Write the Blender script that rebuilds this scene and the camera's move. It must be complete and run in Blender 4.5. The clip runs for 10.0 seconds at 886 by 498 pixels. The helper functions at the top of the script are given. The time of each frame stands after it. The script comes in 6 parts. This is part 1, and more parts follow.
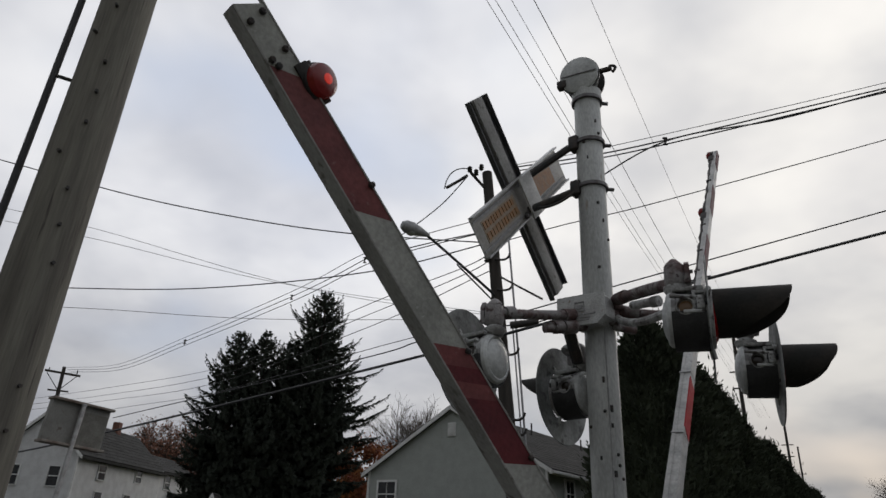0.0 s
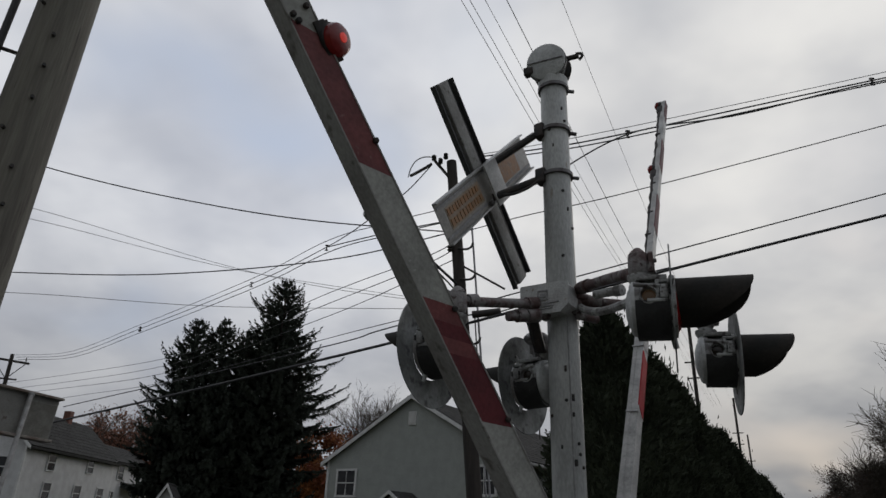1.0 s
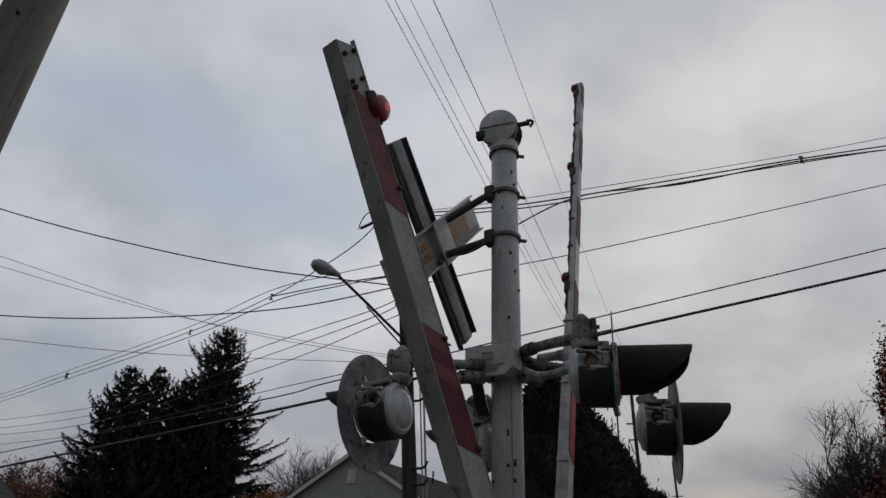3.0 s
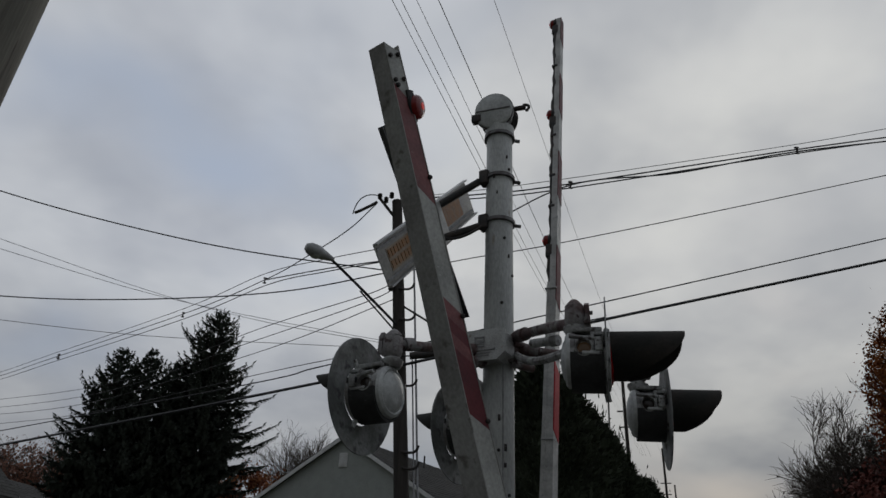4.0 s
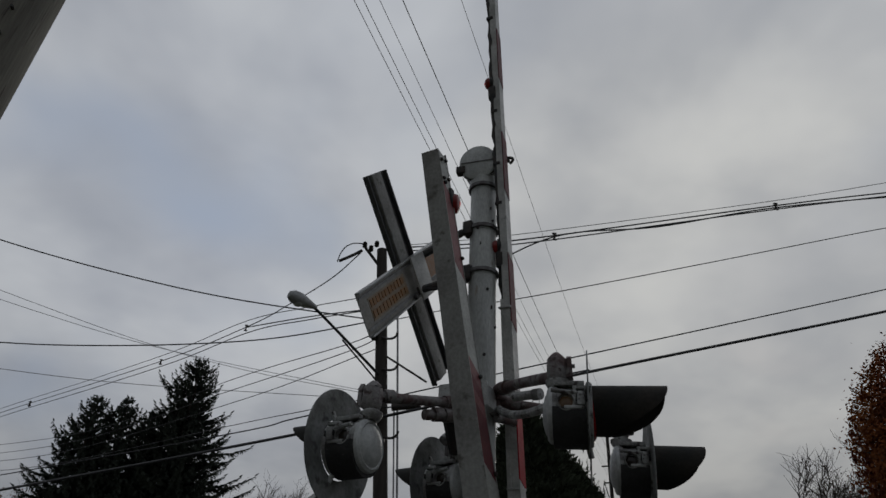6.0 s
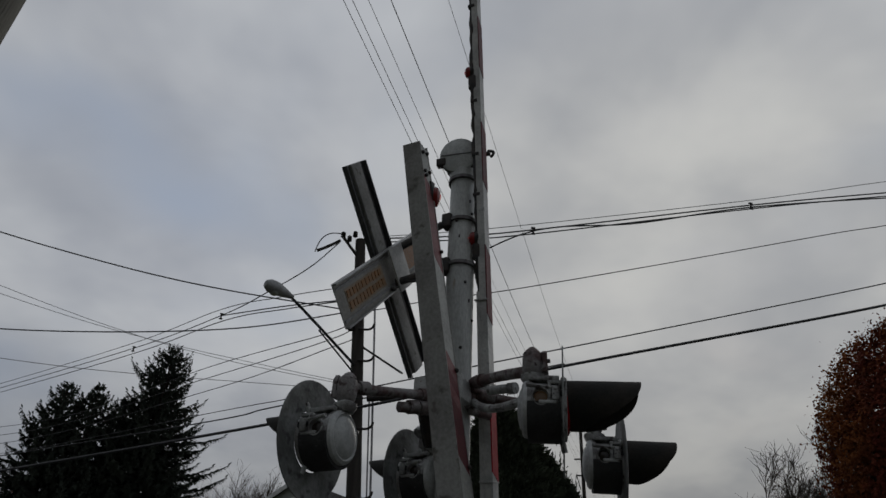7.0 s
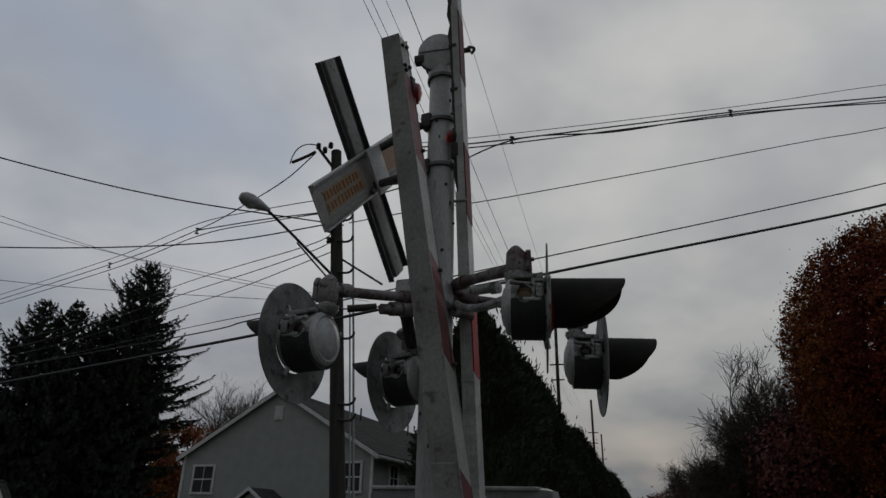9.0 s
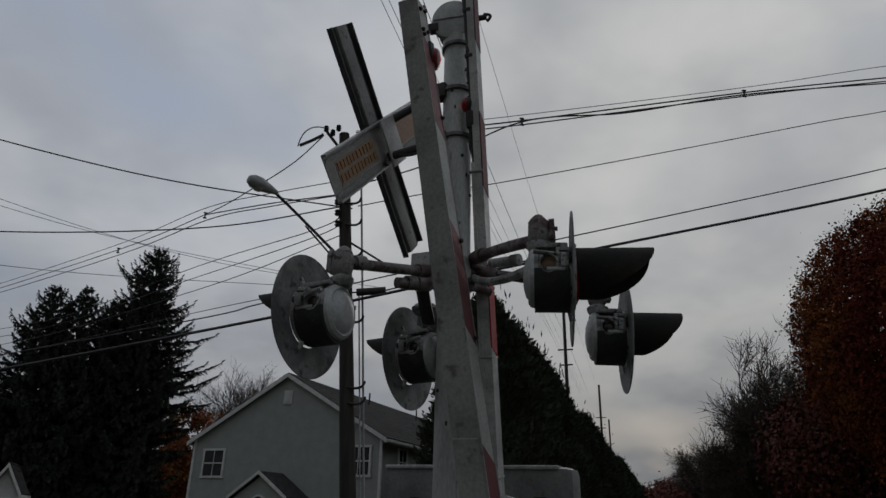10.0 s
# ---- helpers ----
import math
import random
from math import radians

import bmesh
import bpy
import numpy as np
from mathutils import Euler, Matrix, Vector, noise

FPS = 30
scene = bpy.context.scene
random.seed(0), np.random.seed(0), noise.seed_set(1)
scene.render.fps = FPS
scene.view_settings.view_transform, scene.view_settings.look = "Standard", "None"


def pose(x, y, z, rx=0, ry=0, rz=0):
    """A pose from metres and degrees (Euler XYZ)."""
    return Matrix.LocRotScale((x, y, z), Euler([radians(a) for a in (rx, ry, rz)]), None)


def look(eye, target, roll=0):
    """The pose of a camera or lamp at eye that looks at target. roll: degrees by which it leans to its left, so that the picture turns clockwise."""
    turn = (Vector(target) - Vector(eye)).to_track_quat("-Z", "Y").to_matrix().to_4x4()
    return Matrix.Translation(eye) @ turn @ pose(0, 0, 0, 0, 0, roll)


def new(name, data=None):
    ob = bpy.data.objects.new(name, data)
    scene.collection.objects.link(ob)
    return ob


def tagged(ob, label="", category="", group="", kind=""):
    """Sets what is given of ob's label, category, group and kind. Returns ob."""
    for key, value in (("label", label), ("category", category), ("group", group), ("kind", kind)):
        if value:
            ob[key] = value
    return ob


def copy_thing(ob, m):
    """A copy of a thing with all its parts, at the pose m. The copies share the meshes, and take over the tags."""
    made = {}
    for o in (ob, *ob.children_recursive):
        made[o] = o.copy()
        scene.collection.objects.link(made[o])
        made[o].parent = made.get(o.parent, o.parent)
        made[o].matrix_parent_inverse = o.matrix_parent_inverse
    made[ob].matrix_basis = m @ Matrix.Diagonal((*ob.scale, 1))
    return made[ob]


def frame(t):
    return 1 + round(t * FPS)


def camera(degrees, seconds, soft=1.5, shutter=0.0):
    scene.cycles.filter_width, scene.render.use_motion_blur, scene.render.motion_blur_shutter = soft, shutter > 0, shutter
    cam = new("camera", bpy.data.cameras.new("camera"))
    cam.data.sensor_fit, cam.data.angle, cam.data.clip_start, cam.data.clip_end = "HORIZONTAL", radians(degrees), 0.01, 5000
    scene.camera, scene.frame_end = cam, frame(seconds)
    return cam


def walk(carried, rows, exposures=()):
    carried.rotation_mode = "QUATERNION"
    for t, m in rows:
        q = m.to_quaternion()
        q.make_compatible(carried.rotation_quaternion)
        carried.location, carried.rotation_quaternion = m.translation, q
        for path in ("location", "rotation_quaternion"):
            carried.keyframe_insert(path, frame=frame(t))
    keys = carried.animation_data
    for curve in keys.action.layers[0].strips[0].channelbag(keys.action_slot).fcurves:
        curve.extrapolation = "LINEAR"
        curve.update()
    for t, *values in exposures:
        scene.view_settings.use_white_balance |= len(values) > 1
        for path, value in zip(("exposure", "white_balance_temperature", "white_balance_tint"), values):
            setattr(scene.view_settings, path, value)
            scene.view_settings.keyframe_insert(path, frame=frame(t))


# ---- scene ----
cam = camera(68.0, 10.0, soft=1.5)
PATH = [
    (0, (0.215, -0.319, 1.664), (0.104, 1.506, 2.475), 2.6),
    (0.5, (0.210, -0.272, 1.672), (0.181, 1.557, 2.479), 2.4),
    (1, (0.214, -0.254, 1.675), (0.216, 1.585, 2.461), 2.0),
    (1.5, (0.230, -0.227, 1.673), (0.278, 1.644, 2.376), 1.6),
    (2, (0.233, -0.226, 1.685), (0.327, 1.606, 2.483), 2.0),
    (2.5, (0.237, -0.222, 1.694), (0.353, 1.586, 2.541), 2.1),
    (3, (0.219, -0.257, 1.702), (0.367, 1.503, 2.640), 2.2),
    (3.2, (0.226, -0.252, 1.702), (0.385, 1.515, 2.631), 2.4),
    (4.3, (0.227, -0.231, 1.702), (0.396, 1.544, 2.601), 2.8),
    (4.5, (0.228, -0.232, 1.703), (0.399, 1.546, 2.603), 2.9),
    (5, (0.230, -0.227, 1.709), (0.414, 1.533, 2.639), 3.1),
    (5.5, (0.234, -0.237, 1.711), (0.425, 1.479, 2.721), 3.0),
    (5.7, (0.237, -0.233, 1.711), (0.431, 1.470, 2.741), 3.0),
    (6.8, (0.238, -0.222, 1.719), (0.474, 1.480, 2.763), 3.0),
    (7, (0.241, -0.217, 1.721), (0.506, 1.485, 2.738), 3.1),
    (7.5, (0.253, -0.174, 1.724), (0.603, 1.577, 2.624), 1.3),
    (8, (0.249, -0.165, 1.722), (0.611, 1.600, 2.589), 1.4),
    (8.5, (0.242, -0.153, 1.713), (0.596, 1.628, 2.549), 1.4),
    (9, (0.244, -0.117, 1.701), (0.606, 1.686, 2.487), 1.3),
    (9.5, (0.248, -0.053, 1.691), (0.602, 1.764, 2.449), 1.6),
    (10, (0.223, 0.014, 1.681), (0.568, 1.837, 2.428), 1.4),
]
EXPOSURES = [(0.0, 0.41, 6750, 12), (0.7, 0.24, 6700, 12), (1.5, 0.04, 6500, 10), (3.0, -0.09, 6500, 10), (4.5, -0.26, 6500, 10), (5.5, -0.36, 6500, 10), (7.0, -0.46, 6550, 10), (9.0, -0.46, 6550, 10), (10.0, -0.43, 6500, 10)]
walk(cam, [(t, look(eye, target, roll)) for t, eye, target, roll in PATH], EXPOSURES)


# ---------------------------------------------------------------- light

world = bpy.data.worlds.new("world")
scene.world = world
world.use_nodes = True


def sky_world():
    nt = world.node_tree
    nt.nodes.clear()
    out = nt.nodes.new("ShaderNodeOutputWorld")
    bg = nt.nodes.new("ShaderNodeBackground")
    sky = nt.nodes.new("ShaderNodeTexSky")
    sky.sky_type = "NISHITA"
    sky.sun_disc = False
    sky.sun_elevation, sky.sun_rotation = radians(20), radians(33)
    sky.air_density, sky.dust_density = 1.0, 2.0
    tc = nt.nodes.new("ShaderNodeTexCoord")
    sep = nt.nodes.new("ShaderNodeSeparateXYZ")
    nt.links.new(tc.outputs["Generated"], sep.inputs[0])
    # flatten the direction onto a cloud deck
    add = nt.nodes.new("ShaderNodeMath")
    add.operation, add.inputs[1].default_value = "ADD", 0.32
    nt.links.new(sep.outputs["Z"], add.inputs[0])
    dx = nt.nodes.new("ShaderNodeMath")
    dx.operation = "DIVIDE"
    nt.links.new(sep.outputs["X"], dx.inputs[0])
    nt.links.new(add.outputs[0], dx.inputs[1])
    dy = nt.nodes.new("ShaderNodeMath")
    dy.operation = "DIVIDE"
    nt.links.new(sep.outputs["Y"], dy.inputs[0])
    nt.links.new(add.outputs[0], dy.inputs[1])
    comb = nt.nodes.new("ShaderNodeCombineXYZ")
    nt.links.new(dx.outputs[0], comb.inputs[0])
    nt.links.new(dy.outputs[0], comb.inputs[1])

    def cloud(scale, detail, lo, hi, offset):
        mp = nt.nodes.new("ShaderNodeMapping")
        mp.inputs["Location"].default_value = offset
        nt.links.new(comb.outputs[0], mp.inputs[0])
        n = nt.nodes.new("ShaderNodeTexNoise")
        n.inputs["Scale"].default_value, n.inputs["Detail"].default_value = scale, detail
        n.inputs["Roughness"].default_value = 0.5
        n.inputs["Distortion"].default_value = 0.15
        nt.links.new(mp.outputs[0], n.inputs["Vector"])
        r = nt.nodes.new("ShaderNodeMapRange")
        r.inputs["From Min"].default_value, r.inputs["From Max"].default_value = lo, hi
        r.interpolation_type = "SMOOTHSTEP"
        nt.links.new(n.outputs["Fac"], r.inputs["Value"])
        return r.outputs[0]

    body = cloud(2.6, 4, 0.30, 0.72, (1.3, 0.4, 0))
    fine = cloud(6.0, 3, 0.25, 0.8, (4.1, 2.2, 0))
    cover = cloud(1.4, 3, 0.28, 0.5, (2.6, 6.1, 0))
    tone = nt.nodes.new("ShaderNodeMix")
    tone.data_type = "RGBA"
    tone.inputs[6].default_value = (0.43, 0.455, 0.50, 1)
    tone.inputs[7].default_value = (0.682, 0.70, 0.715, 1)
    nt.links.new(body, tone.inputs[0])
    tone2 = nt.nodes.new("ShaderNodeMix")
    tone2.data_type = "RGBA"
    tone2.inputs[7].default_value = (0.603, 0.62, 0.65, 1)
    amt = nt.nodes.new("ShaderNodeMath")
    amt.operation, amt.inputs[1].default_value = "MULTIPLY", 0.35
    nt.links.new(fine, amt.inputs[0])
    nt.links.new(amt.outputs[0], tone2.inputs[0])
    nt.links.new(tone.outputs[2], tone2.inputs[6])
    # clear sky between the clouds, seen through a thin veil
    clear = nt.nodes.new("ShaderNodeMix")
    clear.data_type, clear.blend_type = "RGBA", "MULTIPLY"
    clear.inputs[0].default_value = 1.0
    clear.inputs[7].default_value = (0.10, 0.10, 0.10, 1)
    nt.links.new(sky.outputs[0], clear.inputs[6])
    veil = nt.nodes.new("ShaderNodeMix")
    veil.data_type = "RGBA"
    veil.inputs[0].default_value = 0.90
    veil.inputs[7].default_value = (0.44, 0.50, 0.60, 1)
    nt.links.new(clear.outputs[2], veil.inputs[6])
    mix = nt.nodes.new("ShaderNodeMix")
    mix.data_type = "RGBA"
    nt.links.new(cover, mix.inputs[0])
    nt.links.new(veil.outputs[2], mix.inputs[6])
    nt.links.new(tone2.outputs[2], mix.inputs[7])
    # the deck is thinner and brighter towards the hidden sun
    dot = nt.nodes.new("ShaderNodeVectorMath")
    dot.operation = "DOT_PRODUCT"
    dot.inputs[1].default_value = (0.512, 0.788, 0.342)
    nt.links.new(tc.outputs["Generated"], dot.inputs[0])
    glow = nt.nodes.new("ShaderNodeMapRange")
    glow.interpolation_type = "SMOOTHSTEP"
    for key, value in (("From Min", -0.8), ("From Max", 0.97), ("To Min", 0.52), ("To Max", 1.05)):
        glow.inputs[key].default_value = value
    nt.links.new(dot.outputs["Value"], glow.inputs["Value"])
    # thin cloud near the sun is a little warmer than the rest
    near = nt.nodes.new("ShaderNodeMapRange")
    near.interpolation_type = "SMOOTHSTEP"
    near.inputs["From Min"].default_value, near.inputs["From Max"].default_value = 0.72, 0.99
    nt.links.new(dot.outputs["Value"], near.inputs["Value"])
    tint = nt.nodes.new("ShaderNodeMix")
    tint.data_type = "RGBA"
    tint.inputs[6].default_value, tint.inputs[7].default_value = (0.985, 1.0, 1.03, 1), (1.02, 1.0, 0.955, 1)
    nt.links.new(near.outputs[0], tint.inputs[0])
    warmed = nt.nodes.new("ShaderNodeMix")
    warmed.data_type, warmed.blend_type = "RGBA", "MULTIPLY"
    warmed.inputs[0].default_value = 1.0
    nt.links.new(mix.outputs[2], warmed.inputs[6])
    nt.links.new(tint.outputs[2], warmed.inputs[7])
    low = nt.nodes.new("ShaderNodeMapRange")
    low.interpolation_type = "SMOOTHSTEP"
    for key, value in (("From Min", -0.05), ("From Max", 0.45), ("To Min", 0.42), ("To Max", 1.0)):
        low.inputs[key].default_value = value
    nt.links.new(sep.outputs["Z"], low.inputs["Value"])
    lum = nt.nodes.new("ShaderNodeMath")
    lum.operation = "MULTIPLY"
    nt.links.new(glow.outputs[0], lum.inputs[0])
    nt.links.new(low.outputs[0], lum.inputs[1])
    nt.links.new(lum.outputs[0], bg.inputs["Strength"])
    nt.links.new(warmed.outputs[2], bg.inputs["Color"])
    nt.links.new(bg.outputs[0], out.inputs["Surface"])


sky_world()
sun = new("sun", bpy.data.lights.new("sun", "SUN"))
sun.data.energy, sun.data.angle, sun.data.color = 0.3, radians(25), (1.0, 0.96, 0.9)
sun.matrix_world = look((13.1, 20.2, 8.8), (0, 0, 0))


# ---------------------------------------------------------------- materials
def material(name, base, second=None, rough=0.6, metal=0.0, scale=6.0, bump=0.2, fine=60.0, mix=(0.4, 0.62), third=None, third_at=(0.62, 0.7), stretch=(1, 1, 1), spec=0.4, each=0.0):
    m = bpy.data.materials.new(name)
    m.use_nodes = True
    nt = m.node_tree
    b = nt.nodes["Principled BSDF"]
    b.inputs["Roughness"].default_value, b.inputs["Metallic"].default_value = rough, metal
    b.inputs["Specular IOR Level"].default_value = spec
    tc = nt.nodes.new("ShaderNodeTexCoord")
    mp = nt.nodes.new("ShaderNodeMapping")
    mp.inputs["Scale"].default_value = stretch
    nt.links.new(tc.outputs["Object"], mp.inputs[0])

    def grain(s, lo, hi, detail=5):
        n = nt.nodes.new("ShaderNodeTexNoise")
        n.inputs["Scale"].default_value, n.inputs["Detail"].default_value = s, detail
        nt.links.new(mp.outputs[0], n.inputs["Vector"])
        r = nt.nodes.new("ShaderNodeMapRange")
        r.inputs["From Min"].default_value, r.inputs["From Max"].default_value = lo, hi
        nt.links.new(n.outputs["Fac"], r.inputs["Value"])
        return n, r.outputs[0]

    n1, f1 = grain(scale, *mix)
    n2, f2 = grain(fine, 0.3, 0.7, 3)
    second = second or tuple(c * 0.75 for c in base)
    mx = nt.nodes.new("ShaderNodeMix")
    mx.data_type = "RGBA"
    mx.inputs[6].default_value, mx.inputs[7].default_value = (*base, 1), (*second, 1)
    nt.links.new(f1, mx.inputs[0])
    col = mx.outputs[2]
    if third:
        n3, f3 = grain(scale * 2.7, *third_at)
        m3 = nt.nodes.new("ShaderNodeMix")
        m3.data_type = "RGBA"
        m3.inputs[7].default_value = (*third, 1)
        nt.links.new(f3, m3.inputs[0])
        nt.links.new(col, m3.inputs[6])
        col = m3.outputs[2]
    hs = nt.nodes.new("ShaderNodeHueSaturation")
    val = nt.nodes.new("ShaderNodeMapRange")
    val.inputs["To Min"].default_value, val.inputs["To Max"].default_value = 0.85, 1.15
    nt.links.new(f2, val.inputs["Value"])
    vout = val.outputs[0]
    if each:
        info = nt.nodes.new("ShaderNodeNewGeometry")
        er = nt.nodes.new("ShaderNodeMapRange")
        er.inputs["To Min"].default_value, er.inputs["To Max"].default_value = 1 - each, 1 + each
        nt.links.new(info.outputs["Random Per Island"], er.inputs["Value"])
        ml = nt.nodes.new("ShaderNodeMath")
        ml.operation = "MULTIPLY"
        nt.links.new(vout, ml.inputs[0])
        nt.links.new(er.outputs[0], ml.inputs[1])
        vout = ml.outputs[0]
    nt.links.new(vout, hs.inputs["Value"])
    nt.links.new(col, hs.inputs["Color"])
    nt.links.new(hs.outputs[0], b.inputs["Base Color"])
    if bump:
        bp = nt.nodes.new("ShaderNodeBump")
        bp.inputs["Strength"].default_value, bp.inputs["Distance"].default_value = bump, 0.01
        nt.links.new(n2.outputs["Fac"], bp.inputs["Height"])
        nt.links.new(bp.outputs[0], b.inputs["Normal"])
    return m


def glowing(name, colour, strength, base):
    m = material(name, base, rough=0.25, bump=0.05, scale=20)
    b = m.node_tree.nodes["Principled BSDF"]
    b.inputs["Emission Color"].default_value, b.inputs["Emission Strength"].default_value = (*colour, 1), strength
    return m


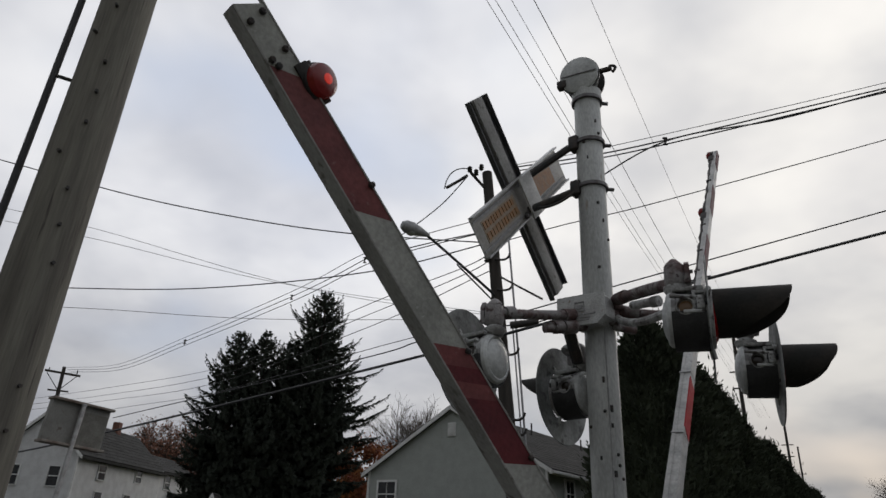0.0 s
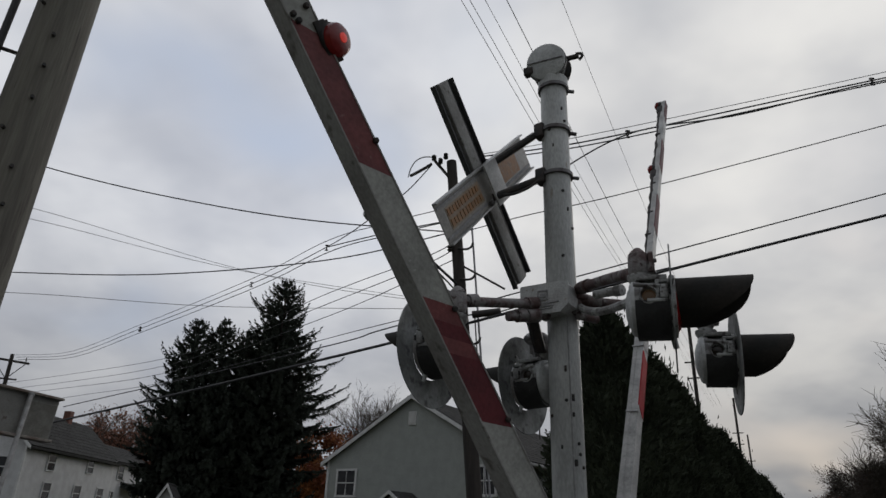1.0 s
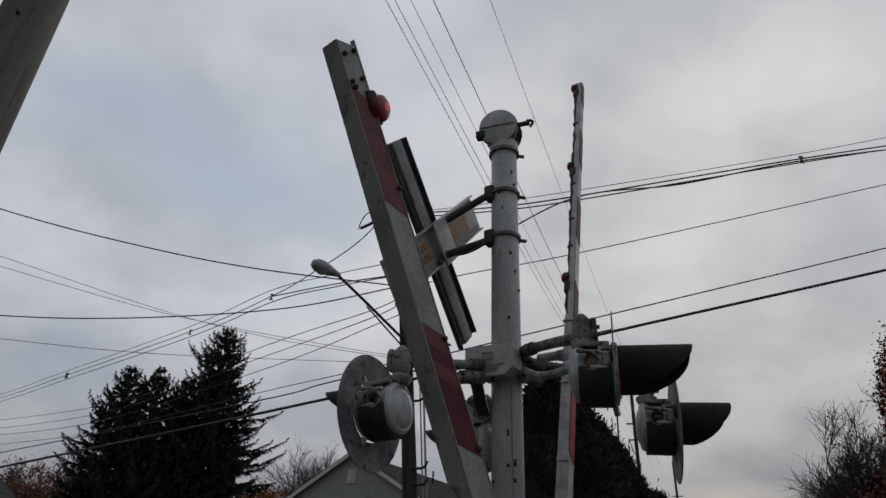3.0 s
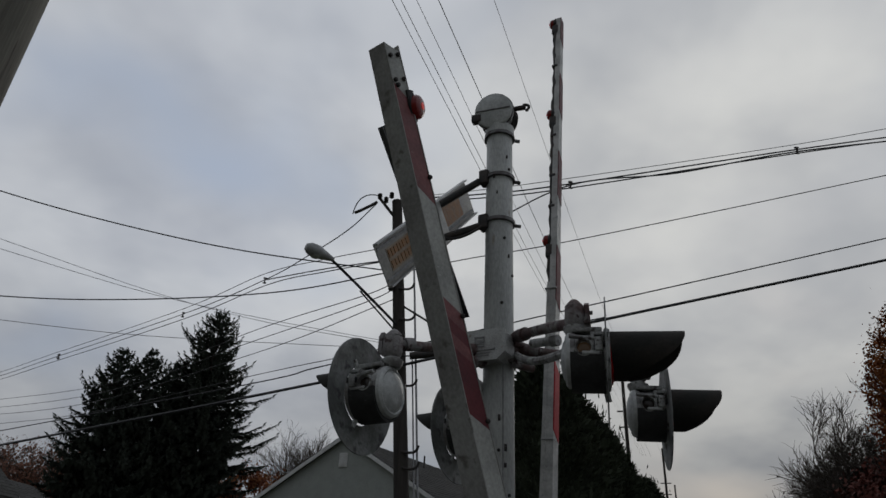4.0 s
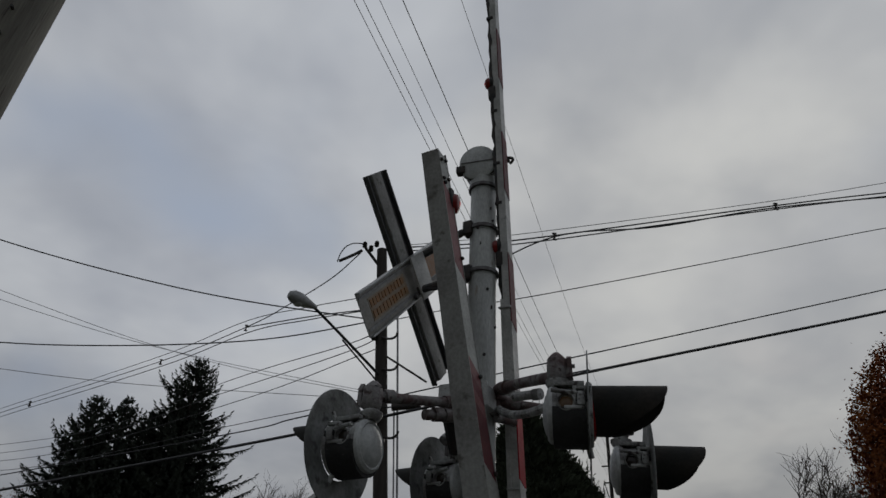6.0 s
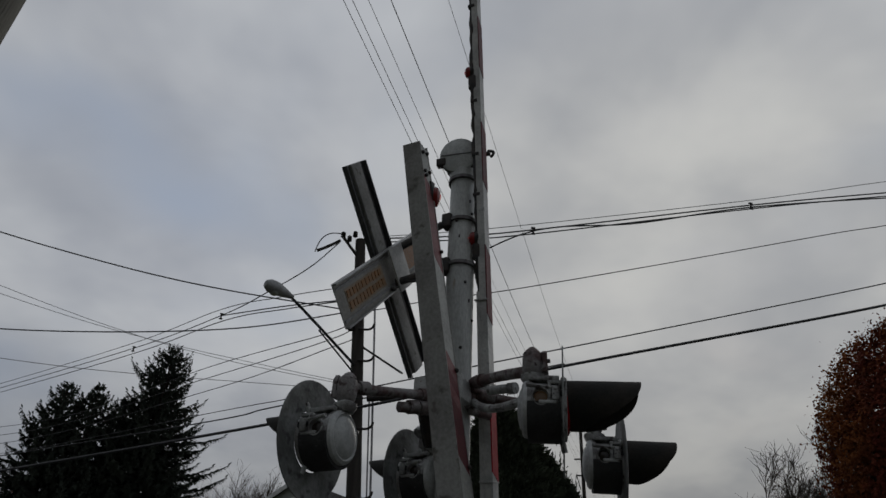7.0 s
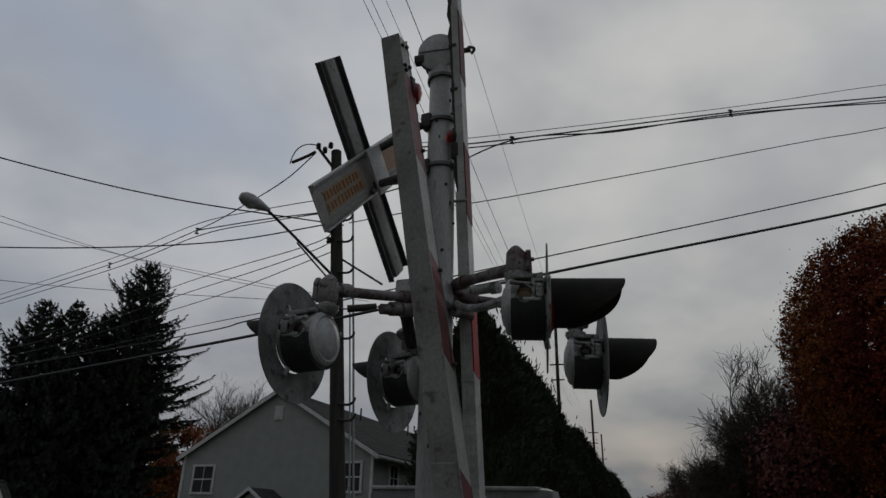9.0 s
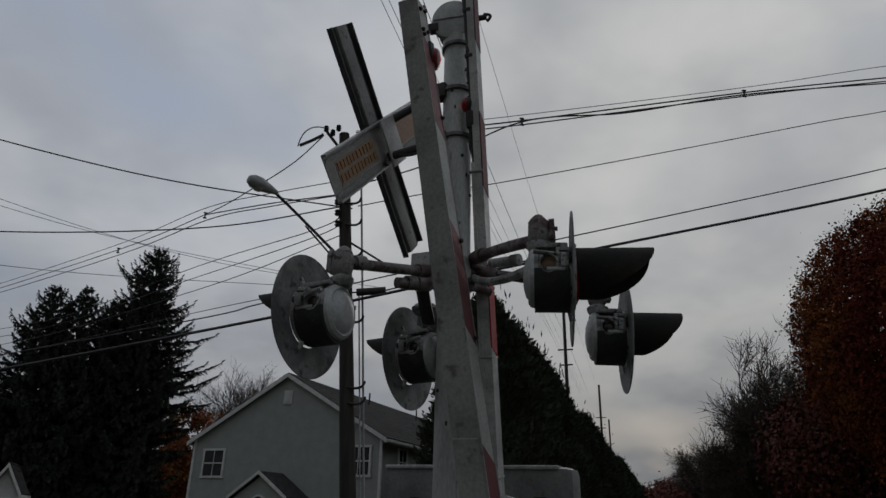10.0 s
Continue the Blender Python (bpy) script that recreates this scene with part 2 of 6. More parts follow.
M = dict(
    mast=material("aluminium_paint", (0.38, 0.39, 0.375), (0.29, 0.30, 0.29), 0.5, 0.15, 5, 0.25, 90, third=(0.20, 0.17, 0.14), third_at=(0.66, 0.72), stretch=(1, 1, 0.35)),
    band=material("dull_steel", (0.16, 0.16, 0.16), (0.09, 0.08, 0.08), 0.5, 0.6, 30, 0.2),
    plate=material("grey_cast_plate", (0.42, 0.43, 0.42), (0.33, 0.33, 0.32), 0.55, 0.1, 14, 0.25, 120, third=(0.24, 0.2, 0.17)),
    bar=material("raised_grey", (0.27, 0.27, 0.27), rough=0.6, scale=40),
    arm_pipe=material("rusty_silver_paint", (0.20, 0.19, 0.185), (0.085, 0.052, 0.048), 0.6, 0.1, 9, 0.35, 90, mix=(0.44, 0.56), third=(0.06, 0.04, 0.037), third_at=(0.55, 0.62)),
    lamp_body=material("weathered_aluminium", (0.39, 0.40, 0.39), (0.15, 0.145, 0.14), 0.5, 0.2, 13, 0.3, 90, third=(0.085, 0.075, 0.07), third_at=(0.55, 0.66)),
    disc=material("mottled_background_paint", (0.22, 0.23, 0.225), (0.10, 0.105, 0.10), 0.6, 0.1, 6, 0.25, 60, mix=(0.42, 0.60), third=(0.07, 0.07, 0.07), third_at=(0.56, 0.66)),
    door=material("pale_lamp_door", (0.46, 0.475, 0.465), (0.33, 0.34, 0.335), 0.45, 0.15, 9, 0.2, 70),
    visor=material("black_hood_paint", (0.018, 0.018, 0.016), (0.030, 0.026, 0.022), 0.75, 0.0, 8, 0.12, 80, spec=0.15),
    # dirty dark paint, taken nearer black for the shade under the lamps
    case_dark=material("dirty_black_shaded_case", (0.030, 0.030, 0.030), (0.016, 0.016, 0.016), 0.65, 0.0, 14, 0.3, 90, third=(0.07, 0.07, 0.068), third_at=(0.68, 0.74)),
    dark=material("black_iron", (0.03, 0.03, 0.03), (0.05, 0.04, 0.035), 0.6, 0.2, 20, 0.3),
    lens=material("red_lens", (0.25, 0.01, 0.01), rough=0.15, scale=30, bump=0.1),
    peep=glowing("amber_sight_glass", (1.0, 0.55, 0.22), 0.010, (0.055, 0.038, 0.023)),
    peep_dark=material("dark_sight_glass", (0.03, 0.022, 0.016), rough=0.15, scale=20, bump=0.05),
    gate_lens=glowing("red_gate_lens", (1.0, 0.04, 0.025), 0.010, (0.13, 0.015, 0.016)),
    gate_core=glowing("red_lamp_core", (1.0, 0.05, 0.025), 0.22, (0.4, 0.03, 0.02)),
    white=material("weathered_white_reflective", (0.48, 0.48, 0.465), (0.33, 0.33, 0.32), 0.45, 0.0, 8, 0.15, 80, third=(0.3, 0.3, 0.29), third_at=(0.64, 0.7)),
    olive=material("grimy_grey_sheeting", (0.35, 0.355, 0.33), (0.26, 0.265, 0.245), 0.5, 0.0, 7, 0.15, 80, third=(0.45, 0.46, 0.44), third_at=(0.68, 0.72)),
    red=material("faded_red_sheeting", (0.125, 0.017, 0.022), (0.075, 0.011, 0.016), 0.6, 0.0, 6, 0.12, 80, third=(0.20, 0.06, 0.06), third_at=(0.72, 0.78), spec=0.45),
    # worn red paled by the grazing sky glare, mixed into the colour
    red_sheen=material("worn_red_sheeting_with_sheen", (0.19, 0.055, 0.055), (0.14, 0.04, 0.042), 0.5, 0.0, 9, 0.12, 80, third=(0.26, 0.14, 0.13), third_at=(0.66, 0.74)),
    red_bright=material("bright_red_sheeting", (0.36, 0.014, 0.024), (0.29, 0.012, 0.02), 0.5, 0.0, 8, 0.1, spec=0.15),
    alu=material("bare_aluminium_edge", (0.40, 0.40, 0.40), (0.28, 0.28, 0.27), 0.45, 0.4, 12, 0.2, 90),
    under=material("dirty_aluminium_underside", (0.30, 0.30, 0.285), (0.22, 0.215, 0.205), 0.65, 0.0, 6, 0.08, 70, third=(0.14, 0.13, 0.12), spec=0.15),
    blade=material("worn_white_blade", (0.33, 0.32, 0.295), (0.25, 0.24, 0.22), 0.5, 0.0, 8, 0.15, 70, third=(0.32, 0.28, 0.22), third_at=(0.66, 0.72)),
    blade_edge=material("dark_blade_channel", (0.045, 0.047, 0.05), (0.075, 0.075, 0.075), 0.55, 0.1, 12, 0.2),
    yellow=material("faded_orange_letters", (0.30, 0.145, 0.058), (0.27, 0.16, 0.085), 0.5, 0.0, 26, 0.1),
    tan=material("stained_tan", (0.27, 0.20, 0.13), (0.29, 0.235, 0.18), 0.55, 0.0, 10, 0.1),
    sign_back=material("weathered_sign_back", (0.20, 0.20, 0.185), (0.15, 0.148, 0.135), 0.6, 0.1, 5, 0.1, 60, third=(0.11, 0.095, 0.08), third_at=(0.62, 0.72)),
    sign_flange=material("rust_stained_flange", (0.22, 0.20, 0.175), (0.14, 0.105, 0.085), 0.6, 0.2, 9, 0.15, 60),
    stain=material("olive_grime", (0.17, 0.17, 0.15), (0.12, 0.115, 0.10), 0.6, 0.1, 6, 0.2, 60),
    pole_wood=material("greenish_treated_pole", (0.145, 0.138, 0.115), (0.095, 0.088, 0.075), 0.85, 0.0, 9, 0.6, 70, stretch=(1, 1, 0.06), third=(0.06, 0.05, 0.045), third_at=(0.62, 0.7)),
    pole_far=material("dark_pole_wood", (0.048, 0.042, 0.036), (0.03, 0.026, 0.023), 0.9, 0.0, 8, 0.5, 60, stretch=(1, 1, 0.08)),
    wire=material("black_cable", (0.03, 0.03, 0.032), rough=0.6, scale=10, bump=0),
    wire_grey=material("grey_conductor", (0.34, 0.34, 0.35), rough=0.5, metal=0.4, scale=10, bump=0),
    lumi=material("grey_luminaire", (0.33, 0.34, 0.34), (0.25, 0.25, 0.25), 0.5, 0.2, 10, 0.1),
    cabinet=material("grey_mechanism_case", (0.17, 0.172, 0.165), (0.11, 0.11, 0.105), 0.5, 0.1, 6, 0.2, 60, third=(0.12, 0.10, 0.09), third_at=(0.64, 0.7)),
    siding=material("grey_green_vinyl_siding", (0.31, 0.33, 0.31), (0.28, 0.30, 0.28), 0.7, 0.0, 2, 0.1, 30),
    white_siding=material("white_vinyl_siding", (0.52, 0.53, 0.53), (0.45, 0.455, 0.455), 0.7, 0.0, 2, 0.1, 30),
    trim=material("white_trim", (0.62, 0.63, 0.62), (0.54, 0.54, 0.53), 0.6, 0.0, 5, 0.1),
    shingle=material("grey_asphalt_shingle", (0.062, 0.062, 0.060), (0.045, 0.044, 0.042), 1.0, 0.0, 6, 0.4, 25, each=0.12, spec=0.1),
    pane=material("window_glass", (0.015, 0.016, 0.018), (0.025, 0.026, 0.028), 0.08, 0.0, 2, 0.02, 6, spec=0.4),
    brick=material("red_brick_chimney", (0.16, 0.075, 0.055), (0.11, 0.055, 0.045), 0.9, 0.0, 20, 0.4),
    bark=material("grey_brown_bark", (0.085, 0.072, 0.06), (0.05, 0.042, 0.036), 0.95, 0.0, 5, 0.8, 30),
    spruce=material("dark_spruce_needles", (0.052, 0.062, 0.050), (0.040, 0.048, 0.039), 0.9, 0.0, 1.2, 0, each=0.25, spec=0.05),
    cedar=material("dark_arborvitae_foliage", (0.050, 0.060, 0.040), (0.036, 0.043, 0.030), 0.9, 0.0, 1.2, 0, each=0.2, spec=0.05),
    rust=material("rust_orange_leaves", (0.19, 0.062, 0.018), (0.115, 0.024, 0.014), 0.8, 0.0, 0.30, 0, mix=(0.42, 0.58), each=0.14, spec=0.08),
    orange=material("orange_autumn_leaves", (0.22, 0.085, 0.026), (0.13, 0.036, 0.02), 0.8, 0.0, 0.6, 0, each=0.4, spec=0.2),
    redleaf=material("dark_red_autumn_leaves", (0.13, 0.037, 0.027), (0.095, 0.04, 0.03), 0.7, 0.0, 0.6, 0, each=0.4, spec=0.2),
    withered=material("withered_brown_leaves", (0.075, 0.058, 0.045), (0.05, 0.042, 0.034), 0.9, 0.0, 0.6, 0, each=0.25, spec=0.1),
    pinkleaf=material("dull_russet_leaves", (0.20, 0.095, 0.065), (0.14, 0.07, 0.05), 0.8, 0.0, 0.6, 0, each=0.35, spec=0.2),
    grass=material("late_autumn_grass", (0.075, 0.085, 0.035), (0.11, 0.095, 0.05), 0.95, 0.0, 0.6, 0.5, 14),
    asphalt=material("worn_asphalt", (0.055, 0.055, 0.056), (0.04, 0.04, 0.042), 0.9, 0.0, 1.5, 0.4, 60),
    concrete=material("dark_worn_concrete", (0.095, 0.093, 0.087), (0.07, 0.069, 0.065), 0.9, 0.0, 3, 0.3, 40),
    fence=material("stained_fence_board", (0.13, 0.085, 0.06), (0.09, 0.06, 0.045), 0.85, 0.0, 3, 0.3, 30),
    car_dark=material("dark_blue_car_paint", (0.012, 0.016, 0.03), rough=0.25, scale=3, bump=0, spec=0.6),
    car_grey=material("grey_car_paint", (0.10, 0.105, 0.11), rough=0.3, metal=0.3, scale=3, bump=0, spec=0.6),
    car_white=material("white_car_paint", (0.6, 0.6, 0.6), rough=0.3, scale=3, bump=0, spec=0.6),
    tyre=material("black_rubber", (0.02, 0.02, 0.02), rough=0.9, scale=10),
)


# ---------------------------------------------------------------- mesh helpers
def part(name, bm, mat, parent=None, label="", smooth=True, angle=35):
    me = bpy.data.meshes.new(name)
    bmesh.ops.recalc_face_normals(bm, faces=bm.faces)
    for fc in bm.faces:
        fc.smooth = smooth
    if smooth:
        lim = radians(angle)
        for ed in bm.edges:
            ed.smooth = not (len(ed.link_faces) == 2 and ed.calc_face_angle(0) > lim)
    bm.to_mesh(me)
    bm.free()
    me.materials.append(mat)
    ob = new(name, me)
    if parent:
        ob.parent = parent
    if label:
        ob["label"] = label
    return ob


def soup(name, verts, faces, mat, parent=None, label=""):
    me = bpy.data.meshes.new(name)
    me.from_pydata(verts, [], faces)
    me.materials.append(mat)
    ob = new(name, me)
    if parent:
        ob.parent = parent
    if label:
        ob["label"] = label
    return ob


def thing(name, m, label, category, group=""):
    ob = new(name)
    ob.empty_display_size = 0.2
    ob.matrix_world = m
    return tagged(ob, label, category, group)


def box(size, at=(0, 0, 0), turn=None, bevel=0.0, bm=None):
    bm = bm or bmesh.new()
    r = bmesh.ops.create_cube(bm, size=1.0)
    vs = r["verts"]
    bmesh.ops.scale(bm, vec=size, verts=vs)
    if bevel:
        es = list({e for v in vs for e in v.link_edges})
        rb = bmesh.ops.bevel(bm, geom=es, offset=bevel, segments=2, affect="EDGES", profile=0.6)
        vs = list({v for v in rb["verts"]} | {v for v in vs if v.is_valid})
    m = Matrix.Translation(at) @ (turn or Matrix.Identity(4))
    bmesh.ops.transform(bm, matrix=m, verts=vs)
    return bm


def frame_to(way, up=(0, 0, 1)):
    """A turn whose z axis runs along way and whose y axis is as near up as may be."""
    z = Vector(way).normalized()
    x = Vector(up).cross(z)
    if x.length < 1e-5:
        x = Vector((1, 0, 0))
    x.normalize()
    y = z.cross(x)
    return Matrix((x, y, z)).transposed().to_4x4()


def lathe(profile, at=(0, 0, 0), way=(0, 0, 1), seg=24, bm=None, cap=True):
    """Rings of (height, radius) along way from at."""
    bm = bm or bmesh.new()
    m = Matrix.Translation(at) @ frame_to(way)
    rings = []
    for hgt, r in profile:
        rings.append([bm.verts.new(m @ Vector((r * math.cos(2 * math.pi * i / seg), r * math.sin(2 * math.pi * i / seg), hgt))) for i in range(seg)])
    for a, b in zip(rings, rings[1:]):
        for i in range(seg):
            j = (i + 1) % seg
            bm.faces.new((a[i], a[j], b[j], b[i]))
    if cap:
        bm.faces.new(rings[0][::-1])
        bm.faces.new(rings[-1])
    return bm


def rod(a, b, r0, r1=None, seg=14, bm=None):
    a, b = Vector(a), Vector(b)
    return lathe([(0, r0), ((b - a).length, r0 if r1 is None else r1)], a, b - a, seg, bm)


def tube(points, r, seg=8, bm=None, r_end=None):
    """A bent round bar through the points."""
    bm = bm or bmesh.new()
    pts = [Vector(p) for p in points]
    rings = []
    prev = None
    for i, p in enumerate(pts):
        d = (pts[min(i + 1, len(pts) - 1)] - pts[max(i - 1, 0)]).normalized()
        if prev is None:
            prev = d.orthogonal().normalized()
        x = (prev - d * prev.dot(d)).normalized()
        prev = x
        y = d.cross(x)
        rr = r if r_end is None else r + (r_end - r) * i / (len(pts) - 1)
        rings.append([bm.verts.new(p + (x * math.cos(2 * math.pi * k / seg) + y * math.sin(2 * math.pi * k / seg)) * rr) for k in range(seg)])
    for a, b in zip(rings, rings[1:]):
        for k in range(seg):
            j = (k + 1) % seg
            bm.faces.new((a[k], a[j], b[j], b[k]))
    bm.faces.new(rings[0][::-1])
    bm.faces.new(rings[-1])
    return bm


def bend(a, b, c, n=8):
    """Points of a soft curve from a by b to c."""
    a, b, c = Vector(a), Vector(b), Vector(c)
    return [a * (1 - t) ** 2 + b * 2 * t * (1 - t) + c * t * t for t in (i / n for i in range(n + 1))]


def prism(outline, depth, bm=None, m=None):
    """A plate: an outline in x, y, thick from z = 0 to depth."""
    bm = bm or bmesh.new()
    m = m or Matrix.Identity(4)
    lo = [bm.verts.new(m @ Vector((x, y, 0))) for x, y in outline]
    hi = [bm.verts.new(m @ Vector((x, y, depth))) for x, y in outline]
    n = len(lo)
    bm.faces.new(lo[::-1])
    bm.faces.new(hi)
    for i in range(n):
        j = (i + 1) % n
        bm.faces.new((lo[i], lo[j], hi[j], hi[i]))
    return bm


# ---------------------------------------------------------------- ground
def build_ground():
    bm = bmesh.new()
    bmesh.ops.create_grid(bm, x_segments=40, y_segments=40, size=1500)
    for v in bm.verts:
        d = math.hypot(v.co.x, v.co.y)
        v.co.z = -0.12 - (0.4 * noise.noise(v.co * 0.01) if d > 200 else 0)
    tagged(part("ground", bm, M["grass"]), "brown-green autumn grass reaching to the horizon", "ground", kind="structure")
    # the road crosses from the far left to the near right
    bm = bmesh.new()
    m = pose(3.6, 6.6, 0, 0, 0, -33)
    bm = box((160, 7.4, 0.12), (0, 0, -0.06), bm=bm)
    bmesh.ops.transform(bm, matrix=m, verts=bm.verts)
    tagged(part("road", bm, M["asphalt"], smooth=False), "worn grey asphalt road over the level crossing", "road", kind="structure")
    bm = box((40, 4.6, 0.14), (0, 0, -0.05))
    bmesh.ops.transform(bm, matrix=pose(0.2, 0.8, 0, 0, 0, -33), verts=bm.verts)
    tagged(part("pavement", bm, M["concrete"], smooth=False), "dark worn concrete pavement beside the crossing", "pavement", kind="structure")


# ---------------------------------------------------------------- crossing signal
AX = radians(55)                       # direction across the road
ACROSS = Vector((math.cos(AX), math.sin(AX), 0))
MAST = Vector((0.848, 3.0, 0))


def build_mast():
    t = thing("signal_mast", pose(*MAST), "silver-painted tubular signal mast with black clamp bands", "signal mast")
    part("post", lathe([(0.02, 0.082), (1.0, 0.081), (2.9, 0.079), (4.19, 0.077), (4.2, 0.07)], seg=32), M["mast"], t)
    part("base", lathe([(0, 0.2), (0.03, 0.2), (0.05, 0.14), (0.35, 0.1), (0.36, 0.085)], seg=28), M["plate"], t, "grey cast base")
    for z in (4.115, 3.815, 3.52):
        part("clamp_band", lathe([(0, 0.083), (0.002, 0.092), (0.022, 0.092), (0.024, 0.083)], (0, 0, z), seg=32), M["band"], t, "dark steel clamp band")
        part("band_bolt", rod((0.085, 0.0, z + 0.012), (0.125, 0.004, z + 0.012), 0.011, seg=8), M["band"], t)
    part("collar", lathe([(0, 0.083), (0.003, 0.088), (0.06, 0.088), (0.063, 0.083)], (0, 0, 4.135), seg=32), M["mast"], t)
    # small bolt heads and scars up the post
    rnd = random.Random(5)
    for i in range(12):
        a = radians(rnd.uniform(200, 330))
        z = rnd.uniform(1.7, 4.0)
        c = Vector((math.cos(a), math.sin(a), 0))
        part("bolt", lathe([(0, 0.009), (0.006, 0.008), (0.009, 0.004)], c * 0.078 + Vector((0, 0, z)), c, 8), M["dark"], t)
    for a, z, w, h in ((262, 2.42, 0.012, 0.030), (285, 2.28, 0.014, 0.034), (284, 2.20, 0.012, 0.022), (240, 2.05, 0.010, 0.020), (286, 1.98, 0.016, 0.030), (300, 3.30, 0.008, 0.022), (250, 3.70, 0.008, 0.018), (292, 3.95, 0.009, 0.020)):
        c = Vector((math.cos(radians(a)), math.sin(radians(a)), 0))
        part("plugged_hole", box((w, h, 0.012), c * 0.0785 + Vector((0, 0, z)), frame_to(c), 0.003), M["dark"], t, "dark plugged bolt hole")
    part("weld_seam", tube([Vector((0.0795 * math.cos(radians(276)), 0.0795 * math.sin(radians(276)), z)) for z in (0.5, 1.6, 2.68)], 0.004, 6), M["bar"], t)
    # junction box: a shield-shaped cast plate and its body
    ux = Vector((math.cos(radians(-33)), math.sin(radians(-33)), 0))
    nn = Vector((-ACROSS.x, -ACROSS.y, 0))
    m = Matrix((ux, Vector((0, 0, 1)), -nn)).transposed().to_4x4()
    outline = [(-0.125, 0.075), (-0.13, 0.066), (-0.13, -0.035), (-0.07, -0.085), (0.085, -0.085), (0.13, -0.045), (0.13, 0.066), (0.122, 0.075)]
    at = nn * 0.155 + Vector((-0.025, 0, 2.765))
    body = part("junction_box", prism([(x * 0.93, y * 0.93) for x, y in outline], 0.13, m=Matrix.Translation(at + nn * -0.012) @ m), M["plate"], t, "cast grey junction box with raised lettering")
    part("cover_plate", prism(outline, 0.014, m=Matrix.Translation(at - nn * 0.0 + nn * 0.004) @ m), M["plate"], body)
    for (x, y, w, h) in ((-0.005, 0.035, 0.055, 0.006), (-0.03, 0.012, 0.006, 0.05), (0.02, 0.012, 0.006, 0.05), (-0.005, -0.012, 0.055, 0.006), (-0.005, 0.01, 0.03, 0.02),
                         (-0.035, -0.03, 0.10, 0.008), (0.05, -0.03, 0.06, 0.008), (-0.01, -0.046, 0.12, 0.007), (0.0, -0.06, 0.09, 0.006)):
        part("raised_bar", prism([(x - w / 2, y - h / 2), (x + w / 2, y - h / 2), (x + w / 2, y + h / 2), (x - w / 2, y + h / 2)], 0.006, m=Matrix.Translation(at + nn * 0.009) @ m), M["bar"], body)
    part("clamp_hub", lathe([(0, 0.083), (0.004, 0.105), (0.12, 0.105), (0.124, 0.083)], (0, 0, 2.70), seg=28), M["arm_pipe"], t, "rust-stained clamp hub")
    part("u_bolt", rod((0.06, -0.09, 2.69), (0.17, -0.03, 2.69), 0.022), M["arm_pipe"], t)
    part("u_bolt", rod((0.06, -0.09, 2.80), (0.15, -0.03, 2.80), 0.018), M["arm_pipe"], t)
    # four arms to the lamps
    def local(p):
        return Vector(p) - MAST

    for name, pts, r in (("left_near", [(0.75, 2.93, 2.755), (0.55, 2.80, 2.70), (0.30, 2.60, 2.64)], 0.024),
                         ("left_far", [(0.76, 2.92, 2.69), (0.65, 2.87, 2.665), (0.545, 2.82, 2.645)], 0.026),
                         ("right_near", [(0.925, 2.92, 2.835), (0.975, 2.56, 2.765), (1.035, 2.236, 2.672)], 0.025),
                         ("right_far", [(0.92, 2.97, 2.785), (1.2, 2.87, 2.75), (1.49, 2.775, 2.665)], 0.024)):
        part("crossarm", tube([local(p) for p in bend(*pts)], r, 14), M["arm_pipe"], t, "rust-streaked pipe crossarm")
        d = (Vector(pts[1]) - Vector(pts[0])).normalized()
        part("coupling", rod(local(Vector(pts[0]) + d * 0.06), local(Vector(pts[0]) + d * 0.13), r * 1.35, seg=14), M["arm_pipe"], t)
        part("coupling", rod(local(Vector(pts[2]) - d * 0.10), local(Vector(pts[2]) - d * 0.05), r * 1.3, seg=14), M["arm_pipe"], t)
    part("brace", tube([local(p) for p in ((0.66, 2.90, 2.72), (0.705, 3.0, 2.62), (0.74, 3.08, 2.55))], 0.032, 8), M["dark"], t, "dark iron brace")
    part("pipe_elbow", tube([local(p) for p in bend((0.68, 3.09, 2.60), (0.745, 3.12, 2.68), (0.742, 3.14, 2.53))], 0.030, 12), M["lamp_body"], t)
    part("conduit", tube([local(p) for p in bend((0.93, 2.93, 2.74), (0.90, 2.52, 2.55), (0.995, 2.25, 2.555), 10)], 0.019, 10), M["lamp_body"], t)
    part("arm_elbow", tube([local(p) for p in bend((0.937, 2.84, 2.822), (0.905, 2.99, 2.865), (0.915, 2.94, 2.70), 8)], 0.031, 12), M["arm_pipe"], t, "rusty cast elbow")
    part("pipe_plug", rod(local((0.93, 2.62, 2.70)), local((1.02, 2.50, 2.685)), 0.021, seg=12), M["lamp_body"], t)
    part("plug_rim", rod(local((1.0, 2.53, 2.688)), local((1.022, 2.498, 2.684)), 0.026, seg=12), M["lamp_body"], t)
    return t


